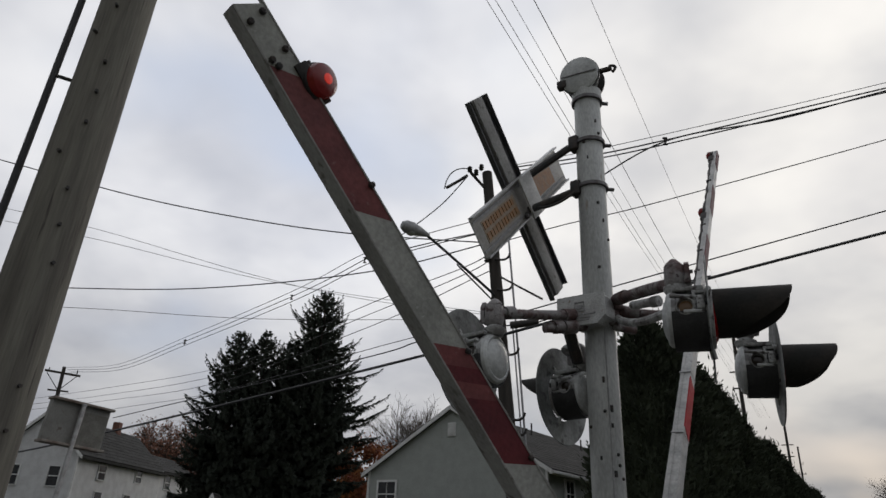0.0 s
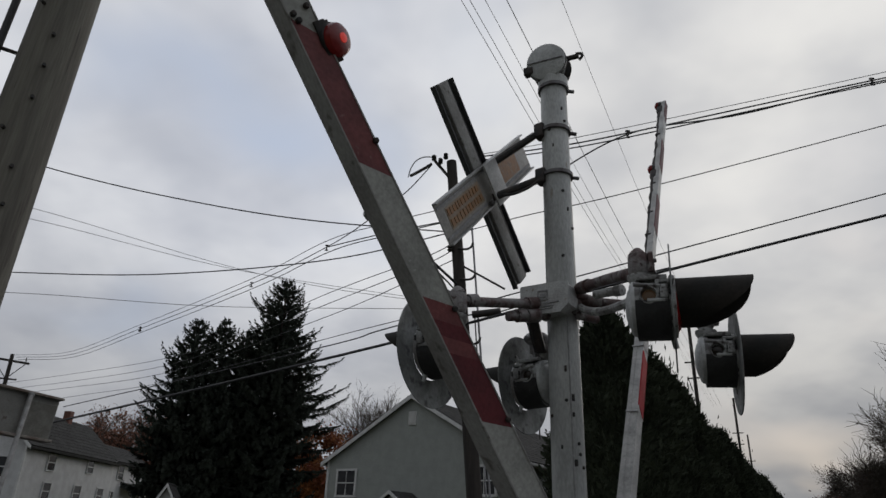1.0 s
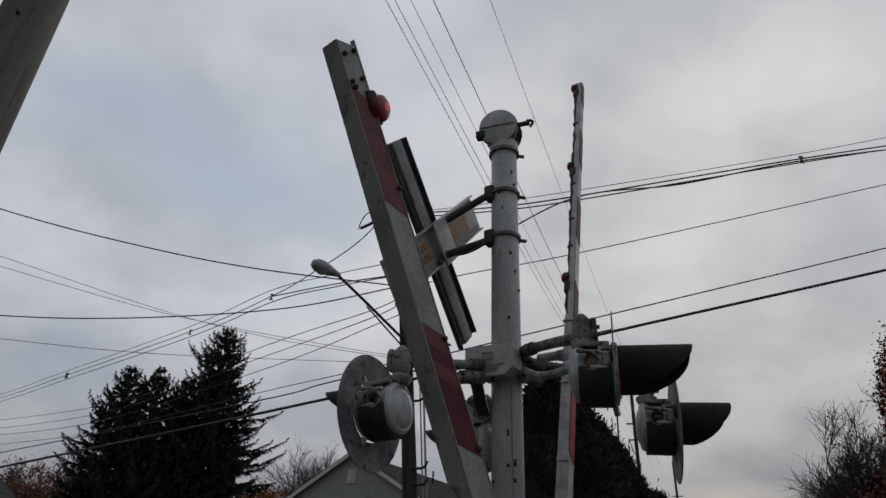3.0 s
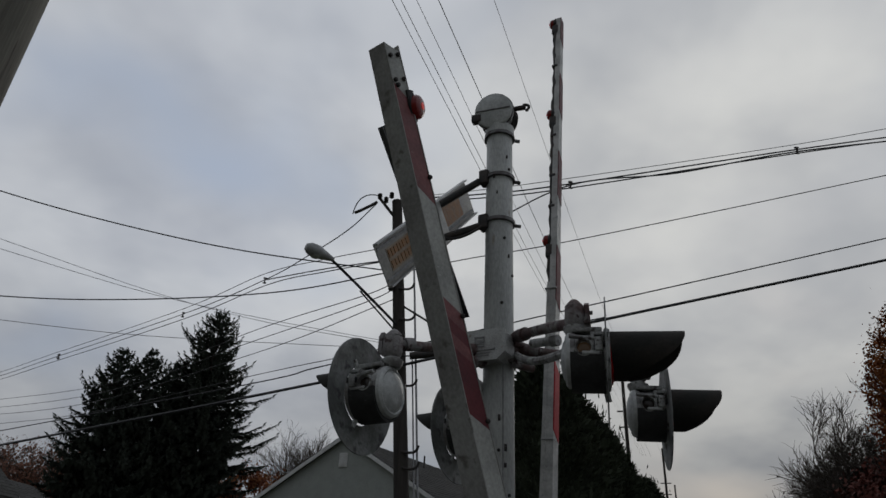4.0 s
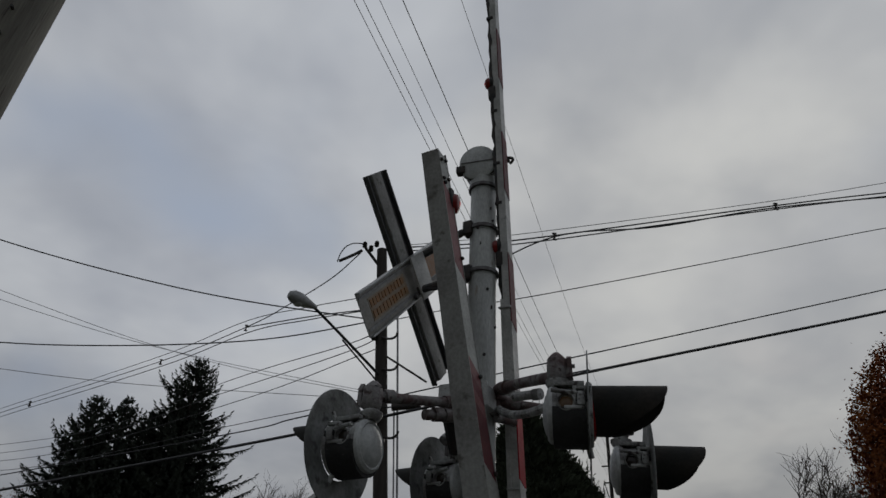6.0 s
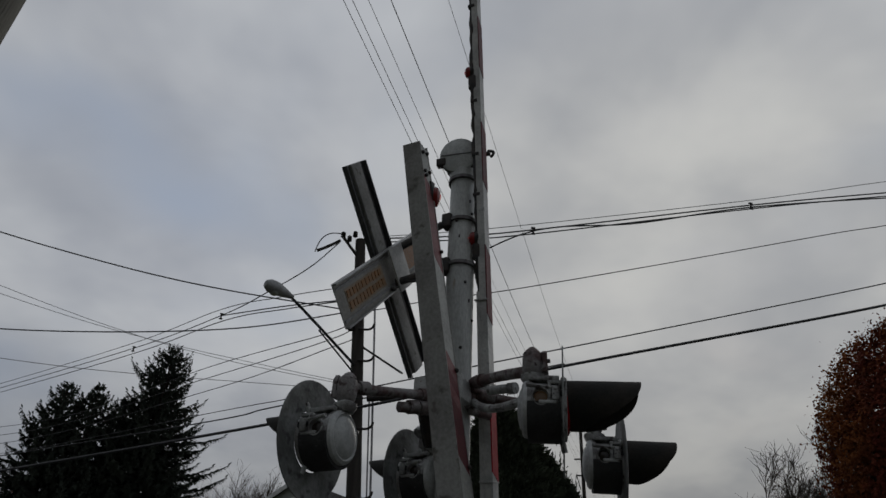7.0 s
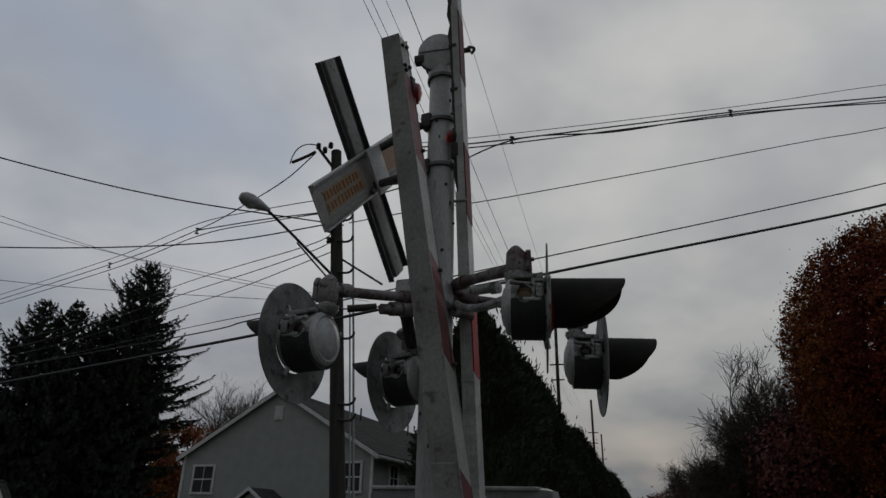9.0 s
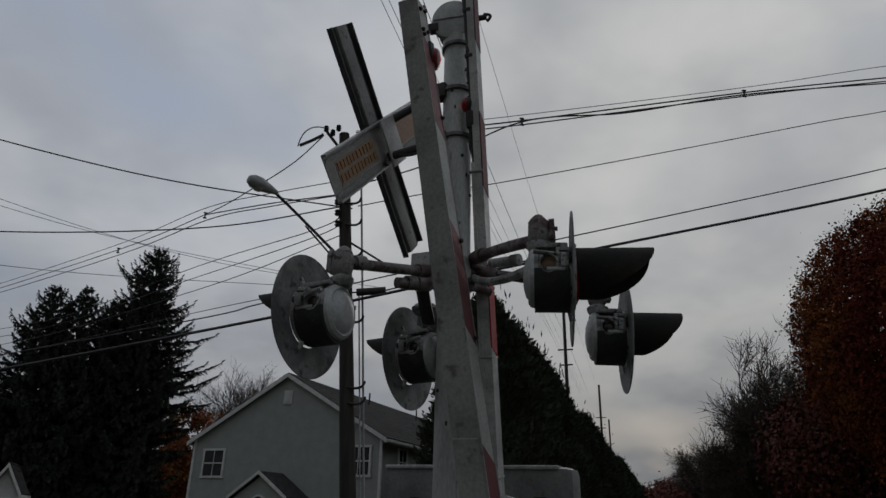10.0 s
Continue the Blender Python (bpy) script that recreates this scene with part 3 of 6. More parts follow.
def build_bell():
    c = Vector((0.822, 2.985, 4.292))
    f = Vector((-0.42, -0.88, -0.12)).normalized()
    t = thing("crossing_bell", Matrix.Translation(c), "round silver crossing bell with a black gong on the mast top", "bell")
    part("front_cover", lathe([(0.0, 0.112), (0.01, 0.118), (0.022, 0.117), (0.028, 0.105), (0.032, 0.0005)], f * 0.045, f, 36), M["door"], t)
    part("case", lathe([(-0.05, 0.07), (-0.045, 0.095), (0.045, 0.105)], (0, 0, 0), f, 32), M["mast"], t)
    part("gong", lathe([(-0.115, 0.03), (-0.11, 0.075), (-0.085, 0.105), (-0.05, 0.118), (-0.046, 0.11)], (0.012, 0, -0.01), f, 32), M["dark"], t, "black gong behind the case")
    side = f.cross(Vector((0, 0, 1))).normalized()
    part("hinge", box((0.06, 0.05, 0.05), -side * 0.0 + (-side if side.x > 0 else side) * 0.108 + f * 0.05 - Vector((0, 0, 0.04)), frame_to(f), 0.008), M["dark"], t, "black hinge lug")
    right = side if side.x > 0 else -side
    part("latch", box((0.075, 0.022, 0.03), right * 0.15 + Vector((0, 0, 0.025)), frame_to(f), 0.006), M["dark"], t, "black latch arm")
    part("latch_hook", tube(bend(right * 0.17 + Vector((0, 0, 0.045)), right * 0.235 + Vector((0, 0, 0.04)), right * 0.19 + Vector((0, 0, -0.005))), 0.009, 8), M["dark"], t)
    # stem coloured dark to give the shadowed gap below the bell
    part("stem", lathe([(0, 0.062), (0.02, 0.045), (0.09, 0.042)], (0.033, 0.015, -0.135), (0, 0, 1), 24), M["band"], t, "steel stem darkened for the shadow under the bell")
    part("cover_rim", lathe([(-0.012, 0.110), (-0.012, 0.123), (0.004, 0.123), (0.004, 0.110)], f * 0.045, f, 36), M["band"], t, "dark cover rim")
    part("cover_seam", box((0.215, 0.007, 0.004), f * 0.0785, frame_to(f), 0.001), M["band"], t)


def build_flasher(disc, n, label, drop, hood=0.255, glass="peep_dark", hang=-0.12, deep_cut=False):
    """A flashing light unit whose background disc stands at disc and faces along n."""
    n = Vector(n).normalized()
    t = thing("crossing_flasher", Matrix.Translation(disc) @ frame_to(n), label, "crossing light", "flashing crossing lights")
    # local: z ahead, y up
    R = 0.254
    bm = bmesh.new()
    seg = 56
    prof = [(0.1265, -0.002), (0.240, -0.003), (0.252, -0.004), (0.254, 0.0), (0.252, 0.002), (0.240, 0.0), (0.1265, 0.001)]
    rings = [[bm.verts.new((r * math.cos(2 * math.pi * i / seg) + (0.012 if r < 0.15 else 0.0), r * math.sin(2 * math.pi * i / seg) - (0.007 if r < 0.15 else 0.0), z)) for i in range(seg)] for r, z in prof]
    rings.append(rings[0])
    for a, b in zip(rings, rings[1:]):
        for i in range(seg):
            j = (i + 1) % seg
            bm.faces.new((a[i], a[j], b[j], b[i]))
    d = part("background", bm, M["disc"], t, "round weathered background disc")
    for ang in (60, 150, 290):
        a = radians(ang)
        part("strut", rod((0.10 * math.cos(a), 0.10 * math.sin(a), -0.01), (0.16 * math.cos(a), 0.16 * math.sin(a), 0.002), 0.012, seg=8), M["lamp_body"], d)
    part("housing", lathe([(0.014, 0.108), (0.012, 0.119), (0.0, 0.120), (-0.014, 0.117), (-0.016, 0.108), (-0.09, 0.104), (-0.118, 0.106), (-0.122, 0.113), (-0.138, 0.113), (-0.140, 0.106)], seg=36), M["lamp_body"], t, "weathered grey lamp housing")
    part("rear_door", lathe([(-0.138, 0.112), (-0.152, 0.109), (-0.161, 0.097), (-0.157, 0.089), (-0.170, 0.072), (-0.178, 0.042), (-0.181, 0.0005)], seg=36), M["door"], t, "pale domed rear door")
    for sx in (1, -1):
        rm = part("sight_tube", lathe([(0.095, 0.038), (0.122, 0.036), (0.124, 0.031), (0.104, 0.027)], (0, 0.018, -0.085), (sx, 0, 0), 20, cap=False), M["lamp_body"], t)
        part("sight_glass", lathe([(0.104, 0.026), (0.106, 0.020), (0.107, 0.0005)], (0, 0.018, -0.085), (sx, 0, 0), 18), M[glass], rm, "amber sight glass" if glass == "peep" else "dark sight glass")
        part("hinge_lug", box((0.03, 0.055, 0.03), (sx * 0.118, 0.03, -0.028), None, 0.006), M["lamp_body"], t)
        part("wing_bolt", rod((sx * 0.105, 0.055, -0.03), (sx * 0.135, 0.057, -0.14), 0.009, seg=8), M["lamp_body"], t)
    half = [(0.1225 * math.cos(a), 0.1225 * math.sin(a)) for a in (math.pi * (1 + i / 18) for i in range(19))]
    # the downward half: its underside shade is part of the case colour
    part("lower_case", prism([(-0.1225, 0.004)] + half + [(0.1225, 0.004)], 0.128, m=Matrix.Translation((0, -0.006, -0.137))), M["case_dark"], t, "dirty black half-round lower case with shade in its colour")
    for sx in (1, -1):
        part("case_rib", box((0.012, 0.075, 0.012), (sx * 0.110, 0.036, -0.052), None, 0.003), M["lamp_body"], t)
        part("latch_block", box((0.03, 0.024, 0.046), (sx * 0.112, 0.034, -0.022), None, 0.004), M["case_dark"], t, "dark latch block")
        part("latch_bar", box((0.016, 0.014, 0.075), (sx * 0.118, -0.004, -0.055), None, 0.004), M["lamp_body"], t)
    part("top_plate", box((0.15, 0.02, 0.12), (0, 0.108, -0.075), None, 0.006), M["lamp_body"], t)
    part("top_rail", box((0.225, 0.014, 0.06), (0, 0.078, -0.03), None, 0.004), M["lamp_body"], t)
    part("lens", lathe([(0.013, 0.106), (0.026, 0.08), (0.034, 0.04), (0.036, 0.0005)], seg=32), M["lens"], t, "dark red lens")
    # hood: a tube cut back below
    bm = bmesh.new()
    seg = 40
    rows_n = 7
    grid = []
    for layer, r in ((0, 0.098), (1, 0.094)):
        cols = []
        for i in range(seg):
            a = 2 * math.pi * i / seg
            up = 0.5 + 0.5 * math.sin(a)
            ln = 0.012 + hood * (max(0.0, (up - 0.30) / 0.70) ** 0.6 if deep_cut else 1.0 - 0.80 * (1.0 - up) ** 2.4)
            cols.append([bm.verts.new((r * math.cos(a), r * math.sin(a) + 0.019, 0.012 + ln * k / (rows_n - 1))) for k in range(rows_n)])
        grid.append(cols)
    for layer in (0, 1):
        for i in range(seg):
            j = (i + 1) % seg
            for k in range(rows_n - 1):
                bm.faces.new((grid[layer][i][k], grid[layer][j][k], grid[layer][j][k + 1], grid[layer][i][k + 1]))
    for i in range(seg):
        j = (i + 1) % seg
        bm.faces.new((grid[0][i][-1], grid[0][j][-1], grid[1][j][-1], grid[1][i][-1]))
    part("hood", bm, M["visor"], t, "long black hood cut away below")
    # hanger above the housing: a cast socket with a peaked cap and one free prong
    part("nipple", lathe([(0.105, 0.038), (0.125, 0.05), (0.14, 0.05), (0.145, 0.034), (0.16 + drop, 0.032)], (0, 0, hang), (0, 1, 0), 20), M["lamp_body"], t, "pipe nipple")
    kn = part("hanger", lathe([(0.0, 0.034), (0.012, 0.042), (0.030, 0.046), (0.085, 0.045), (0.100, 0.040)], (0, 0.152 + drop, hang), (0, 1, 0), 10), M["arm_pipe"], t, "rust-stained cast hanger")
    part("hanger_cap", lathe([(0, 0.041), (0.012, 0.034), (0.030, 0.016), (0.036, 0.004)], (0, 0.250 + drop, hang - 0.004), (0, 1, 0), 8), M["arm_pipe"], kn)
    prong = [(-0.026, 0.0), (0.026, 0.0), (0.030, 0.075), (0.016, 0.100), (-0.004, 0.094), (-0.028, 0.078)]
    part("hanger_prong", prism(prong, 0.020, m=Matrix.Translation((0, 0.172 + drop, hang + 0.042)) @ pose(0, 0, 0, -4, 0, 0)), M["arm_pipe"], kn)
    part("hanger_lug", box((0.05, 0.032, 0.03), (0, 0.185 + drop, hang + 0.042), None, 0.006), M["arm_pipe"], kn)
    part("hanger_bolt", rod((0.0, 0.225 + drop, hang + 0.036), (0.0, 0.225 + drop, hang + 0.07), 0.009, seg=8), M["band"], kn)
    return t


def build_crossbuck():
    c = Vector((0.428, 3.078, 3.502))
    a = Vector((math.cos(radians(53.7)), math.sin(radians(53.7)), 0))
    nrm = Vector((a.y, -a.x, 0))           # the side towards the pavement
    m = Matrix((a, Vector((0, 0, 1)), nrm)).transposed().to_4x4()
    t = thing("crossbuck", Matrix.Translation(c) @ m, "worn white crossbuck sign with faded orange lettering", "railroad sign")
    L, W = 1.246, 0.234

    def blade(name, ang, lift, mat, label):
        ob = part(name, box((L, W, 0.006), (0, 0, 0), None, 0.002), mat, t, label)
        ob.matrix_basis = pose(0, 0, lift, 0, 0, ang)
        return ob

    dark = blade("blade", -45, 0.0, M["blade_edge"], "dark channelled blade with a pale centre strip")
    part("centre_strip", box((L - 0.004, W * 0.46, 0.022), (0, 0, 0.012), None, 0.006), M["under"], dark, "pale grey centre strip")
    for s in (1, -1):
        part("edge_flange", box((L, 0.008, 0.03), (0, s * (W / 2 - 0.004), 0.014), None, 0.002), M["blade_edge"], dark)
    pale = blade("blade", 45, 0.045, M["blade"], "white blade with grey rims and faded orange letters")
    for s in (1, -1):
        part("edge_flange", box((L, 0.010, 0.028), (0, s * (W / 2 - 0.005), 0.012), None, 0.002), M["alu"], pale)
        part("rim_line", box((L - 0.02, 0.014, 0.004), (0, s * (W / 2 - 0.034), 0.0055)), M["bar"], pale)
    part("stained_field", box((0.30, 0.13, 0.003), (0.30, 0, 0.0055)), M["yellow"], pale, "orange-yellow faded field")
    part("stained_field", box((0.42, 0.12, 0.002), (-0.33, 0, 0.0045)), M["tan"], pale, "tan faded field")
    rnd = random.Random(3)
    for row, y in ((0, 0.030), (1, -0.028)):
        x = -0.53
        while x < -0.16:
            w = rnd.uniform(0.018, 0.032)
            part("letter_bar", box((w, rnd.uniform(0.034, 0.042), 0.004), (x + w / 2, y, 0.0075)), M["yellow"], pale)
            x += w + 0.010
    part("hub_strap", box((0.16, 0.25, 0.012), (0, 0, 0.055), None, 0.003), M["white"], pale)
    for z, y in ((0.10, 1), (-0.13, 1)):
        part("bolt", lathe([(0, 0.016), (0.02, 0.016), (0.024, 0.01)], (0.0, z, 0.06), (0, 0, 1), 8), M["band"], t)
    # brackets from the mast bands
    inv = (Matrix.Translation(c) @ m).inverted()
    for z, z2 in ((3.845, 3.63), (3.545, 3.405)):
        p0 = inv @ Vector((MAST.x - 0.085, MAST.y - 0.01, z))
        p1 = inv @ Vector((MAST.x - 0.12, MAST.y - 0.01, z - 0.045))
        p2 = Vector((0.0, (inv @ Vector((0.47, 3.08, z2))).y, 0.075))
        part("bracket", tube([p1, p1.lerp(p2, 0.5), p2], 0.022, 8), M["dark"], t, "black bracket bar")
        part("bracket_clamp", box((0.07, 0.09, 0.06), p0 + Vector((0, -0.02, 0)), None, 0.012), M["dark"], t, "black clamp casting")
    part("cable", tube(bend(inv @ Vector((0.75, 2.97, 3.50)), inv @ Vector((0.62, 2.98, 3.38)), inv @ Vector((0.52, 3.02, 3.42))), 0.008, 8), M["dark"], t)
    return t


# ---------------------------------------------------------------- gate arms
def arm_pose(pivot, phi, tilt):
    d = Vector((math.cos(phi), math.sin(phi), 0))
    ax = Vector((-math.sin(phi), math.cos(phi), 0))
    a = radians(tilt)
    al = d * math.sin(a) + Vector((0, 0, 1)) * math.cos(a)
    up = -d * math.cos(a) + Vector((0, 0, 1)) * math.sin(a)
    return Matrix.Translation(pivot) @ Matrix((ax, up, al)).transposed().to_4x4()


def hexa(c, bm=None):
    """A block from eight corners: four below, four above, in the same order."""
    bm = bm or bmesh.new()
    v = [bm.verts.new(p) for p in c]
    for q in ((3, 2, 1, 0), (4, 5, 6, 7), (0, 1, 5, 4), (1, 2, 6, 5), (2, 3, 7, 6), (3, 0, 4, 7)):
        bm.faces.new([v[i] for i in q])
    return bm


WALK_ARM_AT, WALK_ARM_PHI = Vector((0.697, 2.527, 1.036)), radians(-123.2)
ROAD_ARM_AT, ROAD_ARM_PHI = Vector((1.132, 3.214, 1.547)), radians(57.2)


def gate_lamp(parent, at, side, k=0.82, flat=1.0):
    """A small red gate light on an arm: side is the way it bulges."""
    s = Vector(side).normalized()
    lb = part("gate_lamp", lathe([(-0.012, 0.046 * k), (-0.004, 0.064 * k), (0.010, 0.066 * k), (0.014, 0.060 * k)], Vector(at), s, 22), M["dark"], parent, "black-framed red gate lamp")
    part("lens", lathe([(h2 * k * flat, r2 * k) for h2, r2 in ((0.0, 0.060), (0.02, 0.062), (0.05, 0.056), (0.072, 0.038), (0.08, 0.0005))], Vector(at) + s * 0.012, s, 24), M["gate_lens"], lb, "red domed lens")
    part("core", lathe([(-0.006, 0.022 * k), (0.0, 0.018 * k), (0.003, 0.0005)], Vector(at) + s * (0.012 + 0.080 * k * flat), s, 14), M["gate_core"], lb, "glowing red core")
    for z in (-0.062, 0.062):
        part("clip", box((0.022, 0.026, 0.020), Vector(at) + Vector((0.0, -0.004, z * k)), None, 0.003), M["dark"], lb)
    return lb


def walk_arm_pose(tilt, twist):
    """The pedestrian arm turns a little on its own length as it rises."""
    line = Vector((-0.106, 0, 1)).normalized()
    at = Matrix.Translation((0.0005, 0, 2.671))
    return arm_pose(WALK_ARM_AT, WALK_ARM_PHI, tilt) @ at @ Matrix.Rotation(radians(-twist), 4, line) @ at.inverted()


def build_walk_arm():
    t = thing("pedestrian_gate_arm", walk_arm_pose(47, 45), "rising pedestrian gate arm with grimy grey and faded red stripes", "gate arm")
    L, skew = 2.671, 0.075

    def size(z):
        return 0.076 + 0.011 * (L - z)

    def outer(z):
        return 0.0005 + 0.106 * (L - z) + size(z) / 2

    def inner(z):
        return outer(z) - size(z) - 0.010

    def block(s0, s1, x_in, x_out, y0, y1, k0, k1):
        """y0 and y1 are shares of the arm's depth; the ends run aslant by k0 and k1."""
        def ring(s, k):
            def q(x, y):
                z = s - k * (y - y0) / (y1 - y0)
                return (x(z), y * size(z), z)
            return [q(x_in, y0), q(x_out, y0), q(x_out, y1), q(x_in, y1)]
        return hexa(ring(s0, k0) + ring(s1, k1))

    beam = part("beam", block(0.05, L, inner, lambda z: outer(z) - 0.004, -0.5, 0.5, 0, 0.025), M["under"], t, "dirty aluminium box beam")
    # the paler red lengths carry painted sky sheen over worn sheeting
    stripes = ((2.512, L, "olive"), (2.106, 2.512, "red_sheen"), (1.70, 2.106, "olive"), (1.63, 1.70, "red_sheen"), (1.575, 1.63, "red"), (1.52, 1.575, "red_sheen"), (1.293, 1.52, "red"), (0.887, 1.293, "olive"), (0.48, 0.887, "red"))
    for s0, s1, mat in stripes:
        part("stripe", block(s0, s1, lambda z: outer(z) - 0.006, outer, -0.43, 0.45, skew, 0.025 if s1 == L else skew), M[mat], beam, "grimy grey stripe" if mat == "olive" else "faded red stripe")
    for y in (-0.465, 0.475):
        part("edge_rib", block(0.1, L, lambda z: outer(z) - 0.02, lambda z: outer(z) + 0.002, y - 0.025, y + 0.025, 0, 0), M["under"], beam, "grimy aluminium edge rib")
    ls = 2.436
    ye = size(ls) / 2
    gate_lamp(t, (outer(ls) - 0.020, ye + 0.020, ls - 0.01), (1, 0.45, -0.1), 0.76, 0.52)
    part("lamp_bracket", box((0.026, 0.034, 0.10), (outer(ls) - 0.008, ye - 0.004, ls), None, 0.004), M["dark"], t, "black lamp bracket")
    part("cable", tube([(outer(z) - 0.03, size(z) / 2 + 0.006, z) for z in (2.38, 2.30, 2.24)], 0.007, 8), M["dark"], t)
    for z, y in ((2.62, -0.25), (2.63, 0.28), (2.52, -0.28), (2.50, -0.2), (2.53, 0.3), (2.14, 0.47), (1.62, 0.42), (1.25, 0.42)):
        part("bolt", lathe([(0, 0.009), (0.008, 0.009), (0.012, 0.005)], (outer(z), y * size(z), z), (1, 0, 0), 8), M["dark"], t)
    # the heavier butt end
    part("butt", block(0.0, 0.9, lambda z: inner(z) + 0.003, lambda z: outer(z) - 0.008, -0.56, 0.44, 0, -0.06), M["under"], t, "heavier dirty butt of the arm")
    return t


def build_road_arm():
    t = thing("road_gate_arm", arm_pose(ROAD_ARM_AT, ROAD_ARM_PHI, 35), "rising road gate arm with red and white stripes and red lamps", "gate arm")
    L = 4.44
    w, h = 0.043, 0.085

    def sec(s):
        k = s / L
        return h * (1.08 - 0.35 * k), w

    def piece(s0, s1, grow=0.0, skew=0.0):
        h0, h1 = sec(s0)[0] + grow, sec(s1)[0] + grow
        ww = w + grow
        return hexa([(-ww / 2, -h0 / 2, s0), (ww / 2, -h0 / 2, s0), (ww / 2, h0 / 2, s0 - skew), (-ww / 2, h0 / 2, s0 - skew),
                     (-ww / 2, -h1 / 2, s1), (ww / 2, -h1 / 2, s1), (ww / 2, h1 / 2, s1 - skew), (-ww / 2, h1 / 2, s1 - skew)])

    part("beam", piece(0.08, L), M["white"], t, "weathered white arm beam")
    s, red = 0.86, True
    while s < L - 0.05:
        e = min(s + 0.4064, L - 0.01)
        if red:
            h0, h1 = sec(s)[0] / 2, sec(e)[0] / 2
            k0, k1 = 0.045, 0.045 if e < L - 0.1 else 0.0
            x0, x1 = -w / 2 - 0.003, -w / 2 + 0.004
            bm = hexa([(x0, -h0, s), (x1, -h0, s), (x1, h0, s + k0), (x0, h0, s + k0), (x0, -h1, e), (x1, -h1, e), (x1, h1, e + k1), (x0, h1, e + k1)])
            part("stripe", bm, M["red_bright" if s < 1.3 else "red"], t, "bright red stripe" if s < 1.3 else "faded red stripe")
        s, red = e, not red
    # a lower channel clamped along the butt
    part("butt_channel", hexa([(0.022, -0.03, 0.1), (0.05, -0.03, 0.1), (0.05, 0.05, 0.1), (0.022, 0.05, 0.1), (0.020, -0.03, 1.85), (0.036, -0.03, 1.85), (0.036, 0.045, 1.85), (0.020, 0.045, 1.85)]), M["white"], t, "white stiffening channel")
    for s in (0.30, 0.86, 1.35, 1.8):
        part("clamp", box((0.072, 0.105, 0.010), (0.012, 0.0, s), None, 0.003), M["alu"], t, "metal arm clamp")
    part("pivot_head", lathe([(-0.09, 0.065), (-0.08, 0.085), (0.06, 0.085), (0.07, 0.07)], (-0.03, -0.03, 0.13), (0.25, 1, 0.3), 24), M["plate"], t, "grey pivot casting")
    case = part("counterweight_case", box((1.07, 0.20, 0.60), (0, 0, 0), None, 0.045), M["cabinet"], t, "weathered grey case turning with the arm")
    up = Vector((0, -0.186, 0.983))
    away = Vector((0, -0.983, -0.186))
    case.matrix_basis = Matrix.Translation(Vector((0.24, 0, 0)) + away * 0.40 + up * 0.07) @ pose(0, 0, 0, 10.7, 0, 0)
    part("case_lip", box((0.98, 0.215, 0.02), (0.03, 0, 0.296), None, 0.006), M["alu"], case, "worn pale top lip")
    part("case_latch", box((0.07, 0.03, 0.05), (-0.36, 0.105, 0.13), None, 0.008), M["dark"], case)
    part("case_latch", box((0.05, 0.03, 0.04), (0.33, 0.105, 0.12), None, 0.008), M["dark"], case)
    # lamp cable along the road side, sagging between ties
    pts = []
    rnd = random.Random(8)
    for i in range(42):
        s = 1.75 + (L - 1.75) * i / 41
        pts.append((0.030 + rnd.uniform(-0.008, 0.008), 0.018 + rnd.uniform(-0.008, 0.008), s))
    part("lamp_cable", tube(pts, 0.016, 8), M["dark"], t, "black lamp cable")
    for s in (4.39, 3.33, 2.18):
        lb = gate_lamp(t, (0.036, 0.012, s), (1, 0.35, 0), 0.62, 0.7)
        part("lamp_foot", box((0.055, 0.055, 0.10), (0.030, 0.012, s - 0.085), None, 0.012), M["dark"], t)
    for s in (3.85, 2.72, 2.45, 3.1):
        part("cable_tie", box((0.045, 0.04, 0.022), (0.022, 0.020, s), None, 0.004), M["dark"], t)
    return t


def build_mechanisms():
    t = thing("gate_mechanism", pose(1.0, 3.29, 0, 0, 0, -33), "grey road gate mechanism case beside the mast", "gate mechanism")
    part("case", box((0.7, 0.30, 0.46), (0.1, 0, 1.25), None, 0.035), M["cabinet"], t)
    part("lid", box((0.68, 0.31, 0.035), (0.1, 0, 1.49), None, 0.012), M["cabinet"], t, "grey lid with a dark lip")
    part("hasp", box((0.09, 0.03, 0.05), (0.34, -0.16, 1.36), None, 0.008), M["dark"], t)
    part("hasp", box((0.05, 0.03, 0.04), (-0.1, -0.16, 1.36), None, 0.008), M["dark"], t)
    part("stand", box((0.3, 0.24, 1.04), (0.1, 0, 0.52), None, 0.02), M["cabinet"], t)
    t = thing("gate_mechanism", pose(0.93, 2.33, 0, 0, 0, -33), "small grey pedestrian gate mechanism on a pedestal", "gate mechanism")
    part("case", box((0.30, 0.26, 0.42), (0, 0, 0.98), None, 0.03), M["cabinet"], t)
    part("stand", lathe([(0, 0.14), (0.03, 0.14), (0.05, 0.07), (0.8, 0.065)], seg=20), M["mast"], t)


